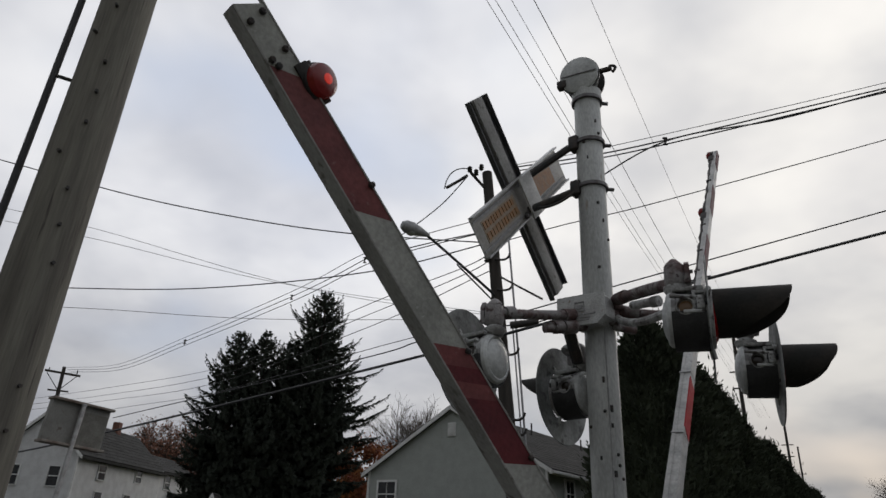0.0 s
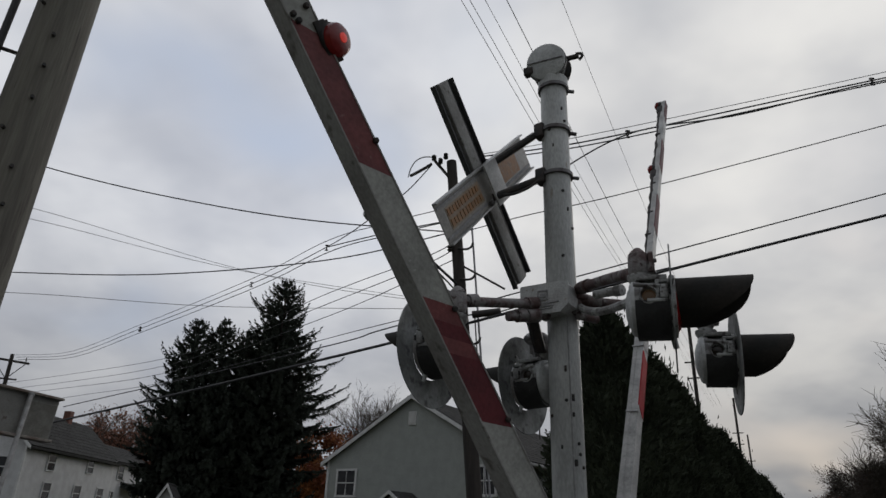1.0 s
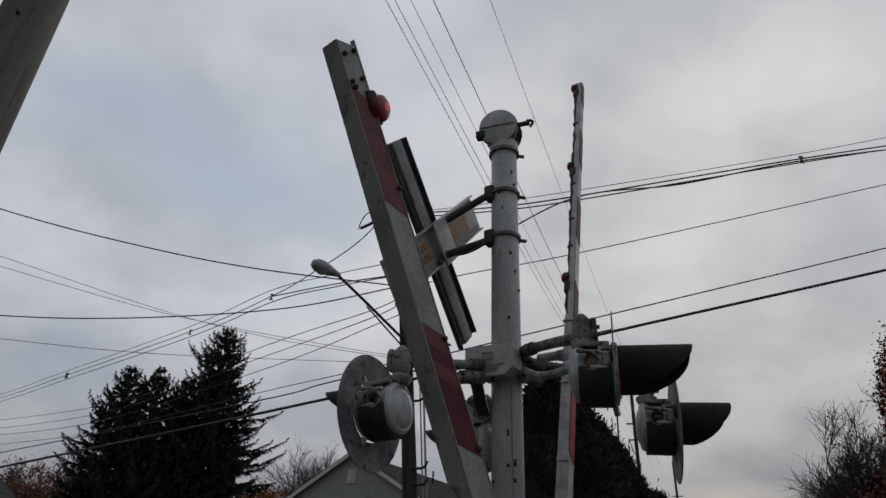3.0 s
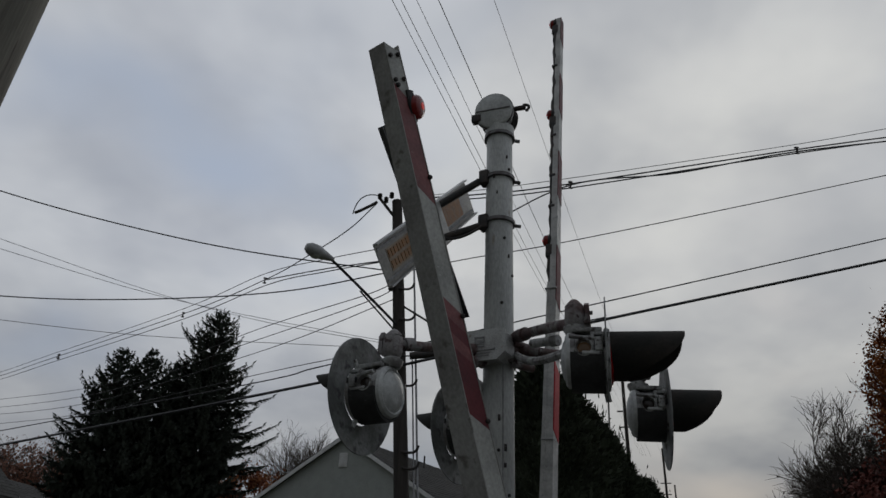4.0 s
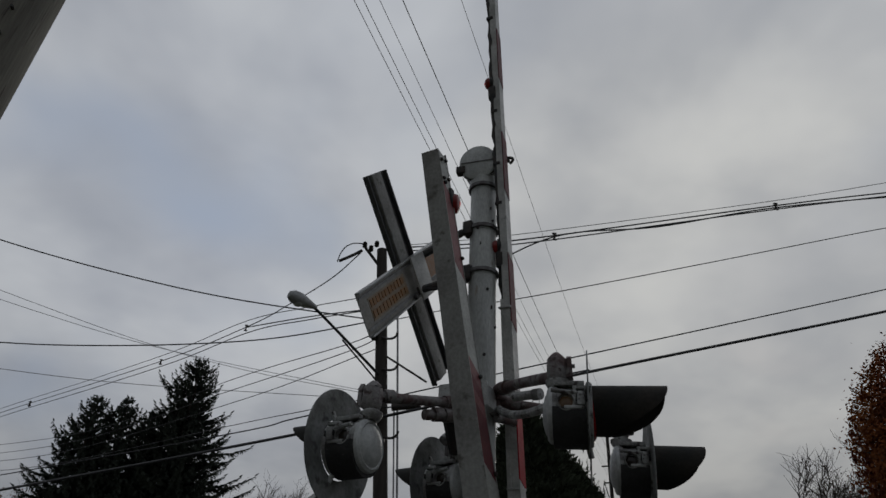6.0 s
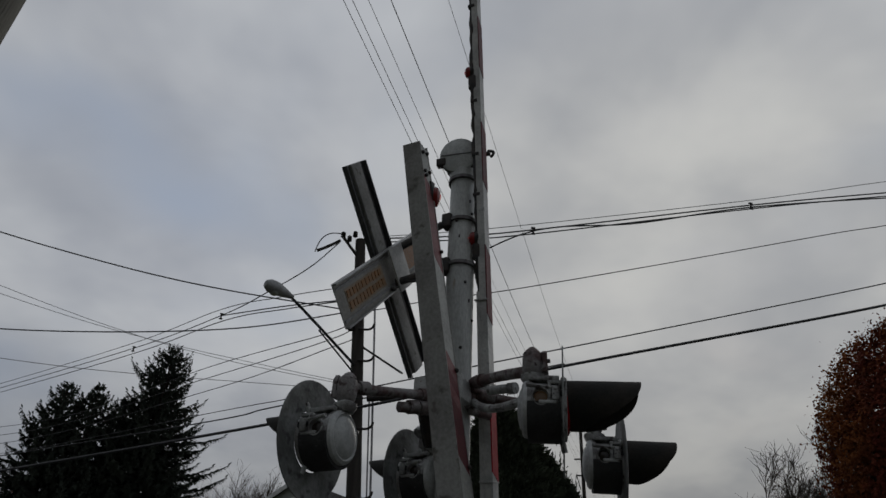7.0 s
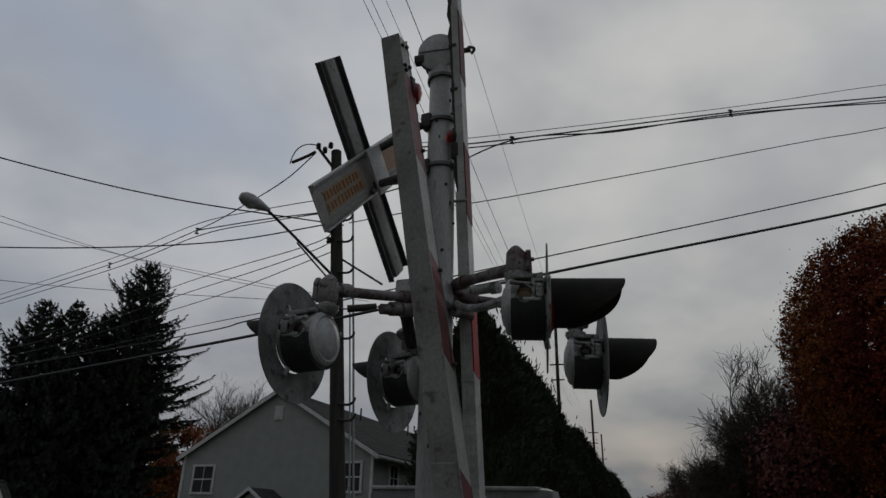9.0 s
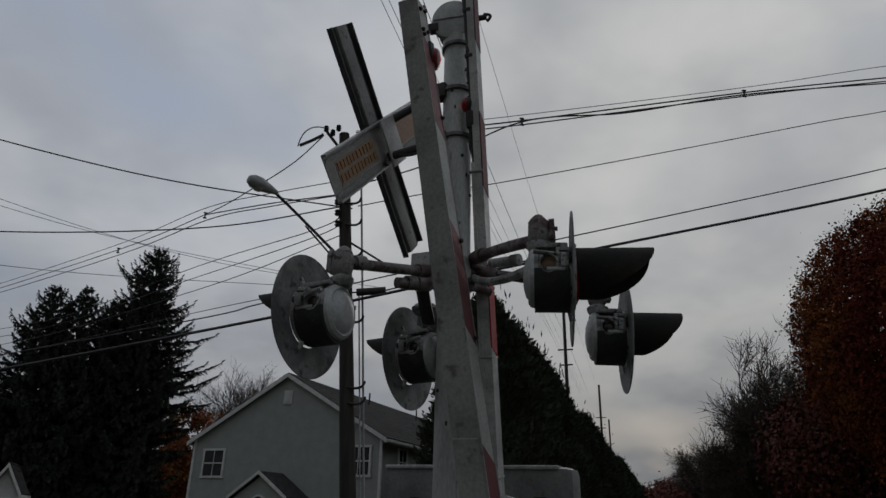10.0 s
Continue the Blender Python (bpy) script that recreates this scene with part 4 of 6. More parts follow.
# ---------------------------------------------------------------- poles and wires
def build_near_pole():
    t = thing("utility_pole", pose(-3.075, 4.0, 0, 0, 1.3, 0), "thick greenish wooden utility pole with a cable riser", "utility pole", "utility poles")
    prof = [(0, 0.245), (1.5, 0.232), (3, 0.222), (5, 0.210), (11, 0.185)]
    part("trunk", lathe(prof, seg=26), M["pole_wood"], t)
    rnd = random.Random(2)
    for i in range(16):
        a = radians(rnd.uniform(-115, -20))
        z = 2.2 + i * 0.29
        c = Vector((math.cos(a), math.sin(a), 0))
        part("nail", rod(c * 0.20 + Vector((0, 0, z)), c * 0.245 + Vector((0, 0, z)), 0.014, seg=6), M["dark"], t)
    part("riser_cable", tube([(-0.37, -0.1, 0.3), (-0.365, -0.1, 3), (-0.355, -0.1, 5.5), (-0.34, -0.1, 10.5)], 0.028, 10), M["wire"], t, "black riser cable")
    for z in (2.6, 5.0, 7.2, 9.4):
        part("standoff", rod((-0.18, -0.05, z), (-0.36, -0.1, z + 0.03), 0.016, seg=8), M["dark"], t)


def pole_x(z):
    return 1.188 - 0.0872 * z


def build_far_pole():
    t = thing("utility_pole", pose(0, 0, 0), "dark leaning wooden utility pole with insulators and a street lamp arm", "utility pole", "utility poles")
    part("trunk", rod((pole_x(0), 13, -0.1), (pole_x(9.55), 13, 9.55), 0.165, 0.115, 16), M["pole_far"], t)
    part("crossarm", tube([(pole_x(9.0), 12.95, 9.0), (-0.02, 12.95, 9.52)], 0.035, 8), M["pole_far"], t)
    for x, z in ((-0.05, 9.58), (0.22, 9.64), (0.1, 9.5)):
        part("insulator", lathe([(0, 0.03), (0.03, 0.06), (0.05, 0.03), (0.08, 0.06), (0.1, 0.03), (0.13, 0.055), (0.16, 0.02)], (x, 12.95, z - 0.05), (0, 0, 1), 12), M["dark"], t)
    part("loop_wire", tube(bend((-0.05, 12.95, 9.62), (-0.55, 12.95, 9.72), (-0.62, 12.9, 9.05), 12), 0.013, 6), M["wire"], t)
    part("splice", tube(bend((-0.10, 12.9, 9.42), (-0.3, 12.9, 9.25), (-0.58, 12.9, 9.08), 8), 0.035, 6), M["dark"], t)
    part("side_arm", tube([(pole_x(6.9), 13, 7.0), (1.55, 12.7, 6.35)], 0.022, 6), M["dark"], t)
    part("conduit", tube([(pole_x(8.2) + 0.35, 12.9, 8.2), (pole_x(5) + 0.32, 12.9, 5), (pole_x(1) + 0.3, 12.9, 0.5)], 0.022, 6), M["wire_grey"], t)
    part("conduit", tube([(pole_x(5.5) + 0.22, 12.85, 5.9), (pole_x(3) + 0.22, 12.85, 3), (pole_x(1) + 0.22, 12.85, 0.5)], 0.016, 6), M["wire_grey"], t)
    for z in (3.9, 3.6, 5.2, 7.8, 7.3, 6.6):
        part("bracket", tube(bend((pole_x(z), 12.85, z), (pole_x(z) + 0.3, 12.8, z - 0.08), (pole_x(z) + 0.32, 12.8, z + 0.12)), 0.025, 6), M["dark"], t)
    for z in (8.0, 7.75, 7.5, 7.25):
        part("spool", lathe([(0, 0.05), (0.03, 0.07), (0.06, 0.035), (0.09, 0.07), (0.12, 0.05)], (pole_x(z) - 0.17, 12.9, z), (0, 0, 1), 10), M["dark"], t)
    s = thing("street_lamp", pose(0, 0, 0), "grey cobra-head street lamp on a long bracket arm", "street lamp")
    part("bracket_arm", tube(bend((pole_x(6.5), 12.95, 6.45), (-0.45, 12.2, 7.15), (-0.88, 11.9, 7.40), 10), 0.03, 8), M["wire"], s)
    part("brace", tube([(pole_x(6.2), 12.95, 6.25), (-0.25, 12.3, 6.93)], 0.018, 6), M["wire"], s)
    bm = lathe([(-0.36, 0.02), (-0.34, 0.075), (-0.25, 0.13), (-0.1, 0.14), (0.08, 0.10), (0.24, 0.055), (0.30, 0.04)], (-1.08, 11.75, 7.43), (0.82, 0.55, -0.1), 20)
    part("head", bm, M["lumi"], s)
    part("lens", lathe([(0, 0.10), (0.02, 0.09), (0.045, 0.05), (0.05, 0.001)], (-1.18, 11.69, 7.34), (0, 0, -1), 16), M["door"], s)


def wire(points, r, mat="wire", name="overhead_wire", label="black overhead wire strung between poles", sag=0.0):
    pts = [Vector(p) for p in points]
    out = []
    if len(pts) == 2:
        for i in range(25):
            k = i / 24
            out.append(pts[0].lerp(pts[1], k) - Vector((0, 0, sag * 4 * k * (1 - k))))
    else:
        # smooth run through the points
        ext = [pts[0] * 2 - pts[1]] + pts + [pts[-1] * 2 - pts[-2]]
        for i in range(1, len(ext) - 2):
            p0, p1, p2, p3 = ext[i - 1:i + 3]
            for k in range(10):
                u = k / 10
                out.append(0.5 * ((2 * p1) + (p2 - p0) * u + (2 * p0 - 5 * p1 + 4 * p2 - p3) * u * u + (3 * p1 - p0 - 3 * p2 + p3) * u ** 3))
        out.append(pts[-1])
    ob = part(name, tube(out, r, 5), M[mat])
    return tagged(ob, label, "wire", "overhead wires")


def build_wires():
    """Cables by run: points from pole to pole."""
    runs = {
    'a': [(-17.49, 15.50, 12.16), (-13.25, 15.00, 10.92), (-8.96, 14.50, 9.61), (-5.79, 14.00, 8.77), (-2.89, 13.50, 8.16), (0.67, 13.00, 7.74)],
    'b': [(-17.14, 18.00, 8.22), (-12.03, 17.00, 7.88), (-7.12, 15.50, 7.42), (-2.42, 14.00, 7.39), (0.67, 13.00, 7.83)],
    'c': [(-29.05, 45.00, 11.72), (-22.53, 40.00, 10.90), (-14.40, 31.00, 10.23), (-6.58, 22.00, 9.56), (-3.12, 17.20, 9.07), (-1.73, 15.00, 8.91), (-0.73, 13.60, 9.00), (-0.12, 13.00, 9.42)],
    'c2': [(-3.10, 17.20, 9.07), (-1.22, 15.00, 8.59), (0.36, 13.00, 8.04)],
    'cr1': [(0.61, 13.00, 9.64), (2.41, 12.20, 9.51), (4.03, 11.45, 9.48), (9.18, 11.00, 10.71), (12.96, 10.80, 11.60), (16.81, 10.60, 12.44)],
    'cr2': [(0.65, 13.00, 8.28), (2.22, 12.40, 8.72), (4.03, 11.45, 9.45), (6.35, 11.20, 9.87), (9.17, 11.00, 10.65), (12.91, 10.80, 11.43), (16.70, 10.60, 12.13)],
    'cr0': [(0.61, 13.05, 9.71), (3.38, 12.00, 9.77), (9.37, 11.20, 11.02), (13.06, 10.80, 11.96), (17.00, 10.60, 12.96)],
    'd1': [(-30.41, 36.00, 20.06), (-24.83, 38.00, 19.52), (-14.68, 40.00, 17.34), (-7.31, 40.00, 15.88), (0.68, 40.00, 15.03)],
    'd2': [(-30.07, 36.00, 19.14), (-24.60, 38.00, 18.79), (-13.54, 40.00, 16.95), (-1.88, 40.00, 15.45), (3.58, 40.00, 15.02)],
    'd3': [(-29.52, 38.00, 14.18), (-23.15, 38.00, 14.06), (-14.06, 40.00, 14.34), (-0.38, 40.00, 14.67)],
    'e1': [(0.48, 13.00, 7.65), (-0.07, 14.00, 7.60), (-3.61, 20.00, 8.54), (-11.53, 30.00, 8.85), (-23.94, 42.00, 9.98), (-35.91, 50.00, 10.23)],
    'e2': [(0.49, 13.00, 7.48), (-0.06, 14.00, 7.42), (-3.64, 20.00, 8.16), (-11.92, 30.00, 8.39), (-23.80, 42.00, 9.53), (-35.77, 50.00, 9.84)],
    'e3': [(0.57, 13.00, 7.19), (0.08, 14.00, 7.28), (-3.59, 20.00, 7.75), (-12.30, 30.00, 7.92), (-23.69, 42.00, 9.16), (-35.62, 50.00, 9.45)],
    'e4': [(0.74, 13.00, 6.10), (-0.99, 16.00, 6.54), (-3.49, 20.00, 7.06), (-12.20, 30.00, 7.50), (-21.48, 40.00, 8.41), (-35.26, 50.00, 8.49)],
    'f': [(-27.72, 30.00, 3.19), (-17.86, 25.00, 3.93), (-10.94, 20.00, 4.33), (-1.06, 13.50, 5.25), (4.83, 12.00, 6.64), (11.9, 11.35, 8.58), (15.48, 11.00, 9.70), (19.04, 10.80, 10.87)],
    'g': [(-12.15, 22.00, 5.02), (-2.81, 15.00, 5.48), (-1.07, 13.50, 5.59), (0.86, 13.00, 6.06), (3.04, 12.50, 6.61), (12.0, 11.35, 9.13), (15.70, 11.00, 10.35), (19.36, 10.80, 11.59)],
    'h': [(0.78, 13.00, 7.81), (2.04, 12.60, 8.04), (3.88, 12.30, 8.43), (7.81, 12.00, 9.57), (11.81, 11.60, 10.72), (13.39, 11.40, 11.12), (17.22, 11.00, 12.25)],
    }
    style = dict(a=(0.016, "wire"), b=(0.016, "wire"), c=(0.014, "wire"), c2=(0.016, "wire"), cr1=(0.017, "wire"), cr2=(0.017, "wire"), cr0=(0.009, "wire_grey"),
                 d1=(0.018, "wire_grey"), d2=(0.018, "wire_grey"), d3=(0.02, "wire_grey"), e1=(0.012, "wire"), e2=(0.012, "wire"), e3=(0.012, "wire"), e4=(0.012, "wire"),
                 f=(0.032, "wire"), g=(0.015, "wire"), h=(0.012, "wire"))
    for key, pts in runs.items():
        r, mat = style[key]
        wire(pts, r, mat, label="thick black communication cable" if key == "f" else "thin grey overhead wire" if mat == "wire_grey" else "black overhead wire strung between poles")
    # the spaced bundle has two more conductors
    for dz, dx in ((-0.16, 0.06), (0.16, -0.06)):
        wire([(x + dx * (y / 15), y, z + dz) for x, y, z in runs["c"][:5] + [(-1.3, 15.0, 8.66), (0.36, 13.0, 8.2)]], 0.011 if dz > 0 else 0.014, "wire")
    wire([(x, y - 0.05, z - 0.13) for x, y, z in runs["cr1"]], 0.015, "wire")
    for p in (runs["cr1"][2], runs["cr1"][3], runs["c"][4], runs["c"][3], runs["c"][2]):
        s = thing("wire_spacer", Matrix.Translation(p), "black cable spacer clipped on the overhead wires", "wire spacer", "cable spacers")
        k = 0.75 * max(1.0, p[1] / 20)
        part("block", box((0.05 * k, 0.05 * k, 0.24 * k), (0, 0, -0.03), None, 0.012), M["dark"], s)
        part("clip", box((0.13 * k, 0.05, 0.04 * k), (0, 0, 0.05), None, 0.01), M["dark"], s)
        part("clip", box((0.13 * k, 0.05, 0.04 * k), (0, 0, -0.10), None, 0.01), M["dark"], s)
    s = thing("splice_case", pose(0, 0, 0), "black cable splice case hung beside the pole", "splice case")
    part("barrel", rod((0.88, 12.75, 5.78), (1.46, 12.65, 5.84), 0.075, 0.075, 14), M["dark"], s)
    part("strand", tube([(0.55, 12.85, 5.76), (0.88, 12.75, 5.78), (1.46, 12.65, 5.84), (2.2, 12.5, 6.05), (4.8, 12.0, 6.68)], 0.014, 6), M["wire"], s)
    # conductors along the railway
    d = Vector((0.44, 0.898, 0))
    for x, y, z, r, mat in ((0.30, 9.2, 11.0, 0.007, "wire_grey"), (0.42, 9.1, 11.0, 0.007, "wire_grey"), (0.72, 9.1, 11.0, 0.006, "wire_grey"), (1.14, 9.1, 11.0, 0.009, "wire_grey"), (2.20, 9.1, 11.0, 0.005, "wire_grey")):
        p = Vector((x, y, z))
        wire([p - d * 22 + Vector((0, 0, 1.0)), p - d * 8 + Vector((0, 0, 0.25)), p, p + d * 14, p + d * 32 + Vector((0, 0, 1.2)), p + d * 58 + Vector((0, 0, 2.0))], r, mat, label="thin conductor along the railway")



# ---------------------------------------------------------------- buildings
def window_unit(parent, x, z, w, h, y, thin=False):
    """A sash window on a wall whose outside faces -y."""
    fr = bmesh.new()
    b = 0.05 if thin else 0.10
    for (cx, cz, sx, sz) in ((0, h / 2, w + b * 1.6, b), (0, -h / 2, w + b * 1.6, b), (-w / 2, 0, b, h), (w / 2, 0, b, h)):
        box((sx, 0.09, sz), (x + cx, y - 0.03, z + cz), bm=fr)
    win = part("window", fr, M["trim"], parent, "white-framed sash window", smooth=False)
    part("pane", box((w - 0.08, 0.02, h / 2 - 0.06), (x, y - 0.030, z + h / 4)), M["pane"], win, smooth=False)
    part("pane", box((w - 0.08, 0.02, h / 2 - 0.06), (x, y - 0.024, z - h / 4)), M["pane"], win, smooth=False)
    part("meeting_rail", box((w - 0.06, 0.05, 0.05), (x, y - 0.036, z)), M["trim"], win, smooth=False)
    if not thin:
        part("sash_bar", box((0.03, 0.03, h - 0.06), (x, y - 0.040, z)), M["trim"], win, smooth=False)
    return win


def siding_wall(bm, pts_fn, z0, z1, pitch=0.115):
    """Lapped boards: pts_fn(z) gives the two ends at a height."""
    z = z0
    while z < z1 - 1e-4:
        e = min(z + pitch, z1)
        (xa, ya, ox, oy), (xb, yb, _, _) = pts_fn(z)
        (xc, yc, _, _), (xd, yd, _, _) = pts_fn(e)
        lo = 0.010
        v = [bm.verts.new(p) for p in ((xa + ox * lo, ya + oy * lo, z), (xb + ox * lo, yb + oy * lo, z), (xd, yd, e), (xc, yc, e))]
        bm.faces.new(v)
        v2 = [bm.verts.new(p) for p in ((xa, ya, z), (xb, yb, z), (xb + ox * lo, yb + oy * lo, z), (xa + ox * lo, ya + oy * lo, z))]
        bm.faces.new(v2)
        z = e
    return bm


def shingle_roof(parent, a, b, c, d, rows, thick=0.05):
    """Shingle courses on a slope: a, b along the eave, c, d along the ridge above them."""
    a, b, c, d = (Vector(p) for p in (a, b, c, d))
    n = (b - a).cross(d - a).normalized()
    if n.z < 0:
        n = -n
    slab = hexa([a - n * 0.12, b - n * 0.12, c - n * 0.12, d - n * 0.12, a, b, c, d])
    roof = part("roof", slab, M["shingle"], parent, "grey asphalt shingle roof", smooth=False)
    vs, fs = [], []
    rnd = random.Random(11)
    cols = max(6, int((b - a).length / 0.9))
    for r in range(rows):
        k0, k1 = r / rows, (r + 1.15) / rows
        off = (r % 2) * 0.5
        for q in range(cols):
            u0, u1 = (q + 0.02) / cols, (q + 0.98) / cols
            k1c = min(k1, 1)
            p = [a.lerp(b, u0).lerp(d.lerp(c, u0), k0), a.lerp(b, u1).lerp(d.lerp(c, u1), k0), a.lerp(b, u1).lerp(d.lerp(c, u1), k1c), a.lerp(b, u0).lerp(d.lerp(c, u0), k1c)]
            i = len(vs)
            up = n * (0.022 + rnd.uniform(0, 0.006))
            vs += [p[0] + up, p[1] + up, p[2] + n * 0.006, p[3] + n * 0.006, p[0] + n * 0.002, p[1] + n * 0.002]
            fs += [(i, i + 1, i + 2, i + 3), (i, i + 4, i + 5, i + 1)]
    s = soup("shingle_course", vs, fs, M["shingle"], roof)
    s["kind"] = "stuff"
    return roof


def gable_house(name, m, width, depth, eave, ridge, wall_mat, label, windows, side_windows, over=0.32, chimney=None, vent=True, eave_mat="trim"):
    """Local: the gable front lies along x at y = 0 and faces -y; the house runs back along y."""
    t = thing(name, m, label, "house")
    hw = width / 2

    def front(z):
        k = 0 if z <= eave else (z - eave) / (ridge - eave)
        x = hw * (1 - k)
        return (-x, 0, 0, -1), (x, 0, 0, -1)

    bm = siding_wall(bmesh.new(), front, 0, ridge - 0.02)
    part("front_wall", bm, wall_mat, t, smooth=False)
    part("side_wall", siding_wall(bmesh.new(), lambda z: ((hw, 0, 1, 0), (hw, depth, 1, 0)), 0, eave), wall_mat, t, smooth=False)
    part("side_wall", siding_wall(bmesh.new(), lambda z: ((-hw, depth, -1, 0), (-hw, 0, -1, 0)), 0, eave), wall_mat, t, smooth=False)
    core = bmesh.new()
    o = [(-hw + 0.02, 0), (hw - 0.02, 0), (hw - 0.02, eave - 0.05), (0, ridge - 0.1), (-hw + 0.02, eave - 0.05)]
    prism(o, -(depth - 0.06), core, pose(0, 0.03, 0, 90, 0, 0))
    part("inner_wall", core, wall_mat, t, smooth=False)
    pitch = (ridge - eave) / hw
    for s in (-1, 1):
        e = Vector((s * (hw + over), 0, eave - over * pitch))
        shingle_roof(t, (e.x, -0.25, e.z + 0.1), (e.x, depth + 0.25, e.z + 0.1), (0, depth + 0.25, ridge + 0.1), (0, -0.25, ridge + 0.1), int(math.hypot(hw + over, ridge - eave) / 0.3))
        # rake board
        a, b = Vector((e.x, -0.27, e.z - 0.02)), Vector((0, -0.27, ridge - 0.02))
        up = Vector((0, 0, 0.20))
        bm = hexa([a - up * 0.5, b - up * 0.5, b - up * 0.5 + Vector((0, 0.06, 0)), a - up * 0.5 + Vector((0, 0.06, 0)), a + up * 0.5, b + up * 0.5, b + up * 0.5 + Vector((0, 0.06, 0)), a + up * 0.5 + Vector((0, 0.06, 0))])
        part("rake_board", bm, M["trim"], t, "white rake board", smooth=False)
        part("gutter", box((0.12, depth + 0.4, 0.13), (s * (hw + over + 0.02), depth / 2, e.z - 0.02), None, 0.02), M[eave_mat], t, "white gutter" if eave_mat == "trim" else "dark gutter")
        part("soffit", box((over, depth, 0.03), (s * (hw + over / 2), depth / 2, e.z - 0.07)), M[eave_mat], t, smooth=False)
        part("corner_board", box((0.12, 0.12, eave), (s * (hw - 0.02), -0.01, eave / 2)), M["trim"], t, "white corner board", smooth=False)
    for x, z, w, h in windows:
        window_unit(t, x, z, w, h, -0.01, eave_mat != "trim")
    for y, z, w, h in side_windows:
        win = window_unit(t, 0, 0, w, h, 0, eave_mat != "trim")
        win.matrix_basis = pose(hw + 0.01, y, z, 0, 0, 90)
    if vent:
        v = part("gable_vent", box((0.46, 0.06, 0.66), (0.0, -0.03, ridge - 1.05), None, 0.01), M["trim"], t, "white louvred gable vent")
        for i in range(7):
            part("louvre", box((0.38, 0.03, 0.02), (0.0, -0.07, ridge - 1.32 + i * 0.09), pose(0, 0, 0, 30, 0, 0)), M["trim"], v, smooth=False)
    if chimney:
        x, y, z = chimney
        part("chimney", box((0.45, 0.45, 1.5), (x, y, z)), M["brick"], t, "red brick chimney", smooth=False)
    return t


def build_grey_house():
    m = pose(-0.92, 32.3, 0, 0, 0, -32.4)
    t = gable_house("house", m, 10.1, 19.0, 4.75, 7.65, M["siding"], "two-storey house with grey-green vinyl siding and white trim",
                    [(-3.80, 3.66, 1.18, 1.24), (3.95, 3.72, 1.18, 1.24), (-3.75, 1.0, 1.0, 1.2), (3.95, 1.0, 1.0, 1.2)],
                    [(2.1, 3.80, 0.9, 1.15), (5.6, 3.85, 0.9, 1.15), (9.0, 3.85, 0.9, 1.15)])
    # entry gable
    p = new("porch")
    p.parent = t
    p.matrix_basis = pose(0.15, -1.6, -0.28)
    p["label"] = "small entry gable with an arched window"
    part("porch_wall", siding_wall(bmesh.new(), lambda z: ((-1.25 * (1 if z < 2.45 else max(0.0, 1 - (z - 2.45) / 0.85)), 0, 0, -1), (1.25 * (1 if z < 2.45 else max(0.0, 1 - (z - 2.45) / 0.85)), 0, 0, -1)), 0, 3.29), M["siding"], p, smooth=False)
    for s in (-1, 1):
        part("porch_side", box((0.05, 1.6, 2.45), (s * 1.22, 0.8, 1.22)), M["siding"], p, smooth=False)
        a, b = Vector((s * 1.5, -0.2, 2.36)), Vector((0, -0.2, 3.40))
        up = Vector((0, 0, 0.14))
        back = Vector((0, 1.8, 0))
        part("porch_roof", hexa([a, b, b + back, a + back, a + up * 0.6, b + up * 0.6, b + back + up * 0.6, a + back + up * 0.6]), M["shingle"], p, "shingled entry roof", smooth=False)
        f = Vector((0, -0.06, 0))
        part("porch_rake", hexa([a - up * 0.3, b - up * 0.3, b - up * 0.3 + f, a - up * 0.3 + f, a + up * 0.7, b + up * 0.7, b + up * 0.7 + f, a + up * 0.7 + f]), M["trim"], p, "white rake trim", smooth=False)
        part("porch_post", box((0.1, 0.1, 2.4), (s * 1.2, -0.02, 1.2)), M["trim"], p, smooth=False)
    arch = [(-0.42, 0.0), (0.42, 0.0), (0.42, 1.0)] + [(0.42 * math.cos(a), 1.0 + 0.42 * math.sin(a)) for a in (math.pi * i / 10 for i in range(1, 10))] + [(-0.42, 1.0)]
    part("arched_frame", prism(arch, 0.06, m=pose(0, 0, 1.12, 90, 0, 0)), M["trim"], p, "white arched frame", smooth=False)
    part("arched_pane", prism([(x * 0.74, 0.1 + y * 0.86) for x, y in arch], 0.03, m=pose(0, -0.045, 1.14, 90, 0, 0)), M["pane"], p, smooth=False)
    for x, y in ((0.25, 6.0), (0.25, 12.5)):
        part("vent_pipe", tube([(x + 0.9, y, 7.0), (x + 0.9, y, 7.75)], 0.05, 8), M["dark"], t)


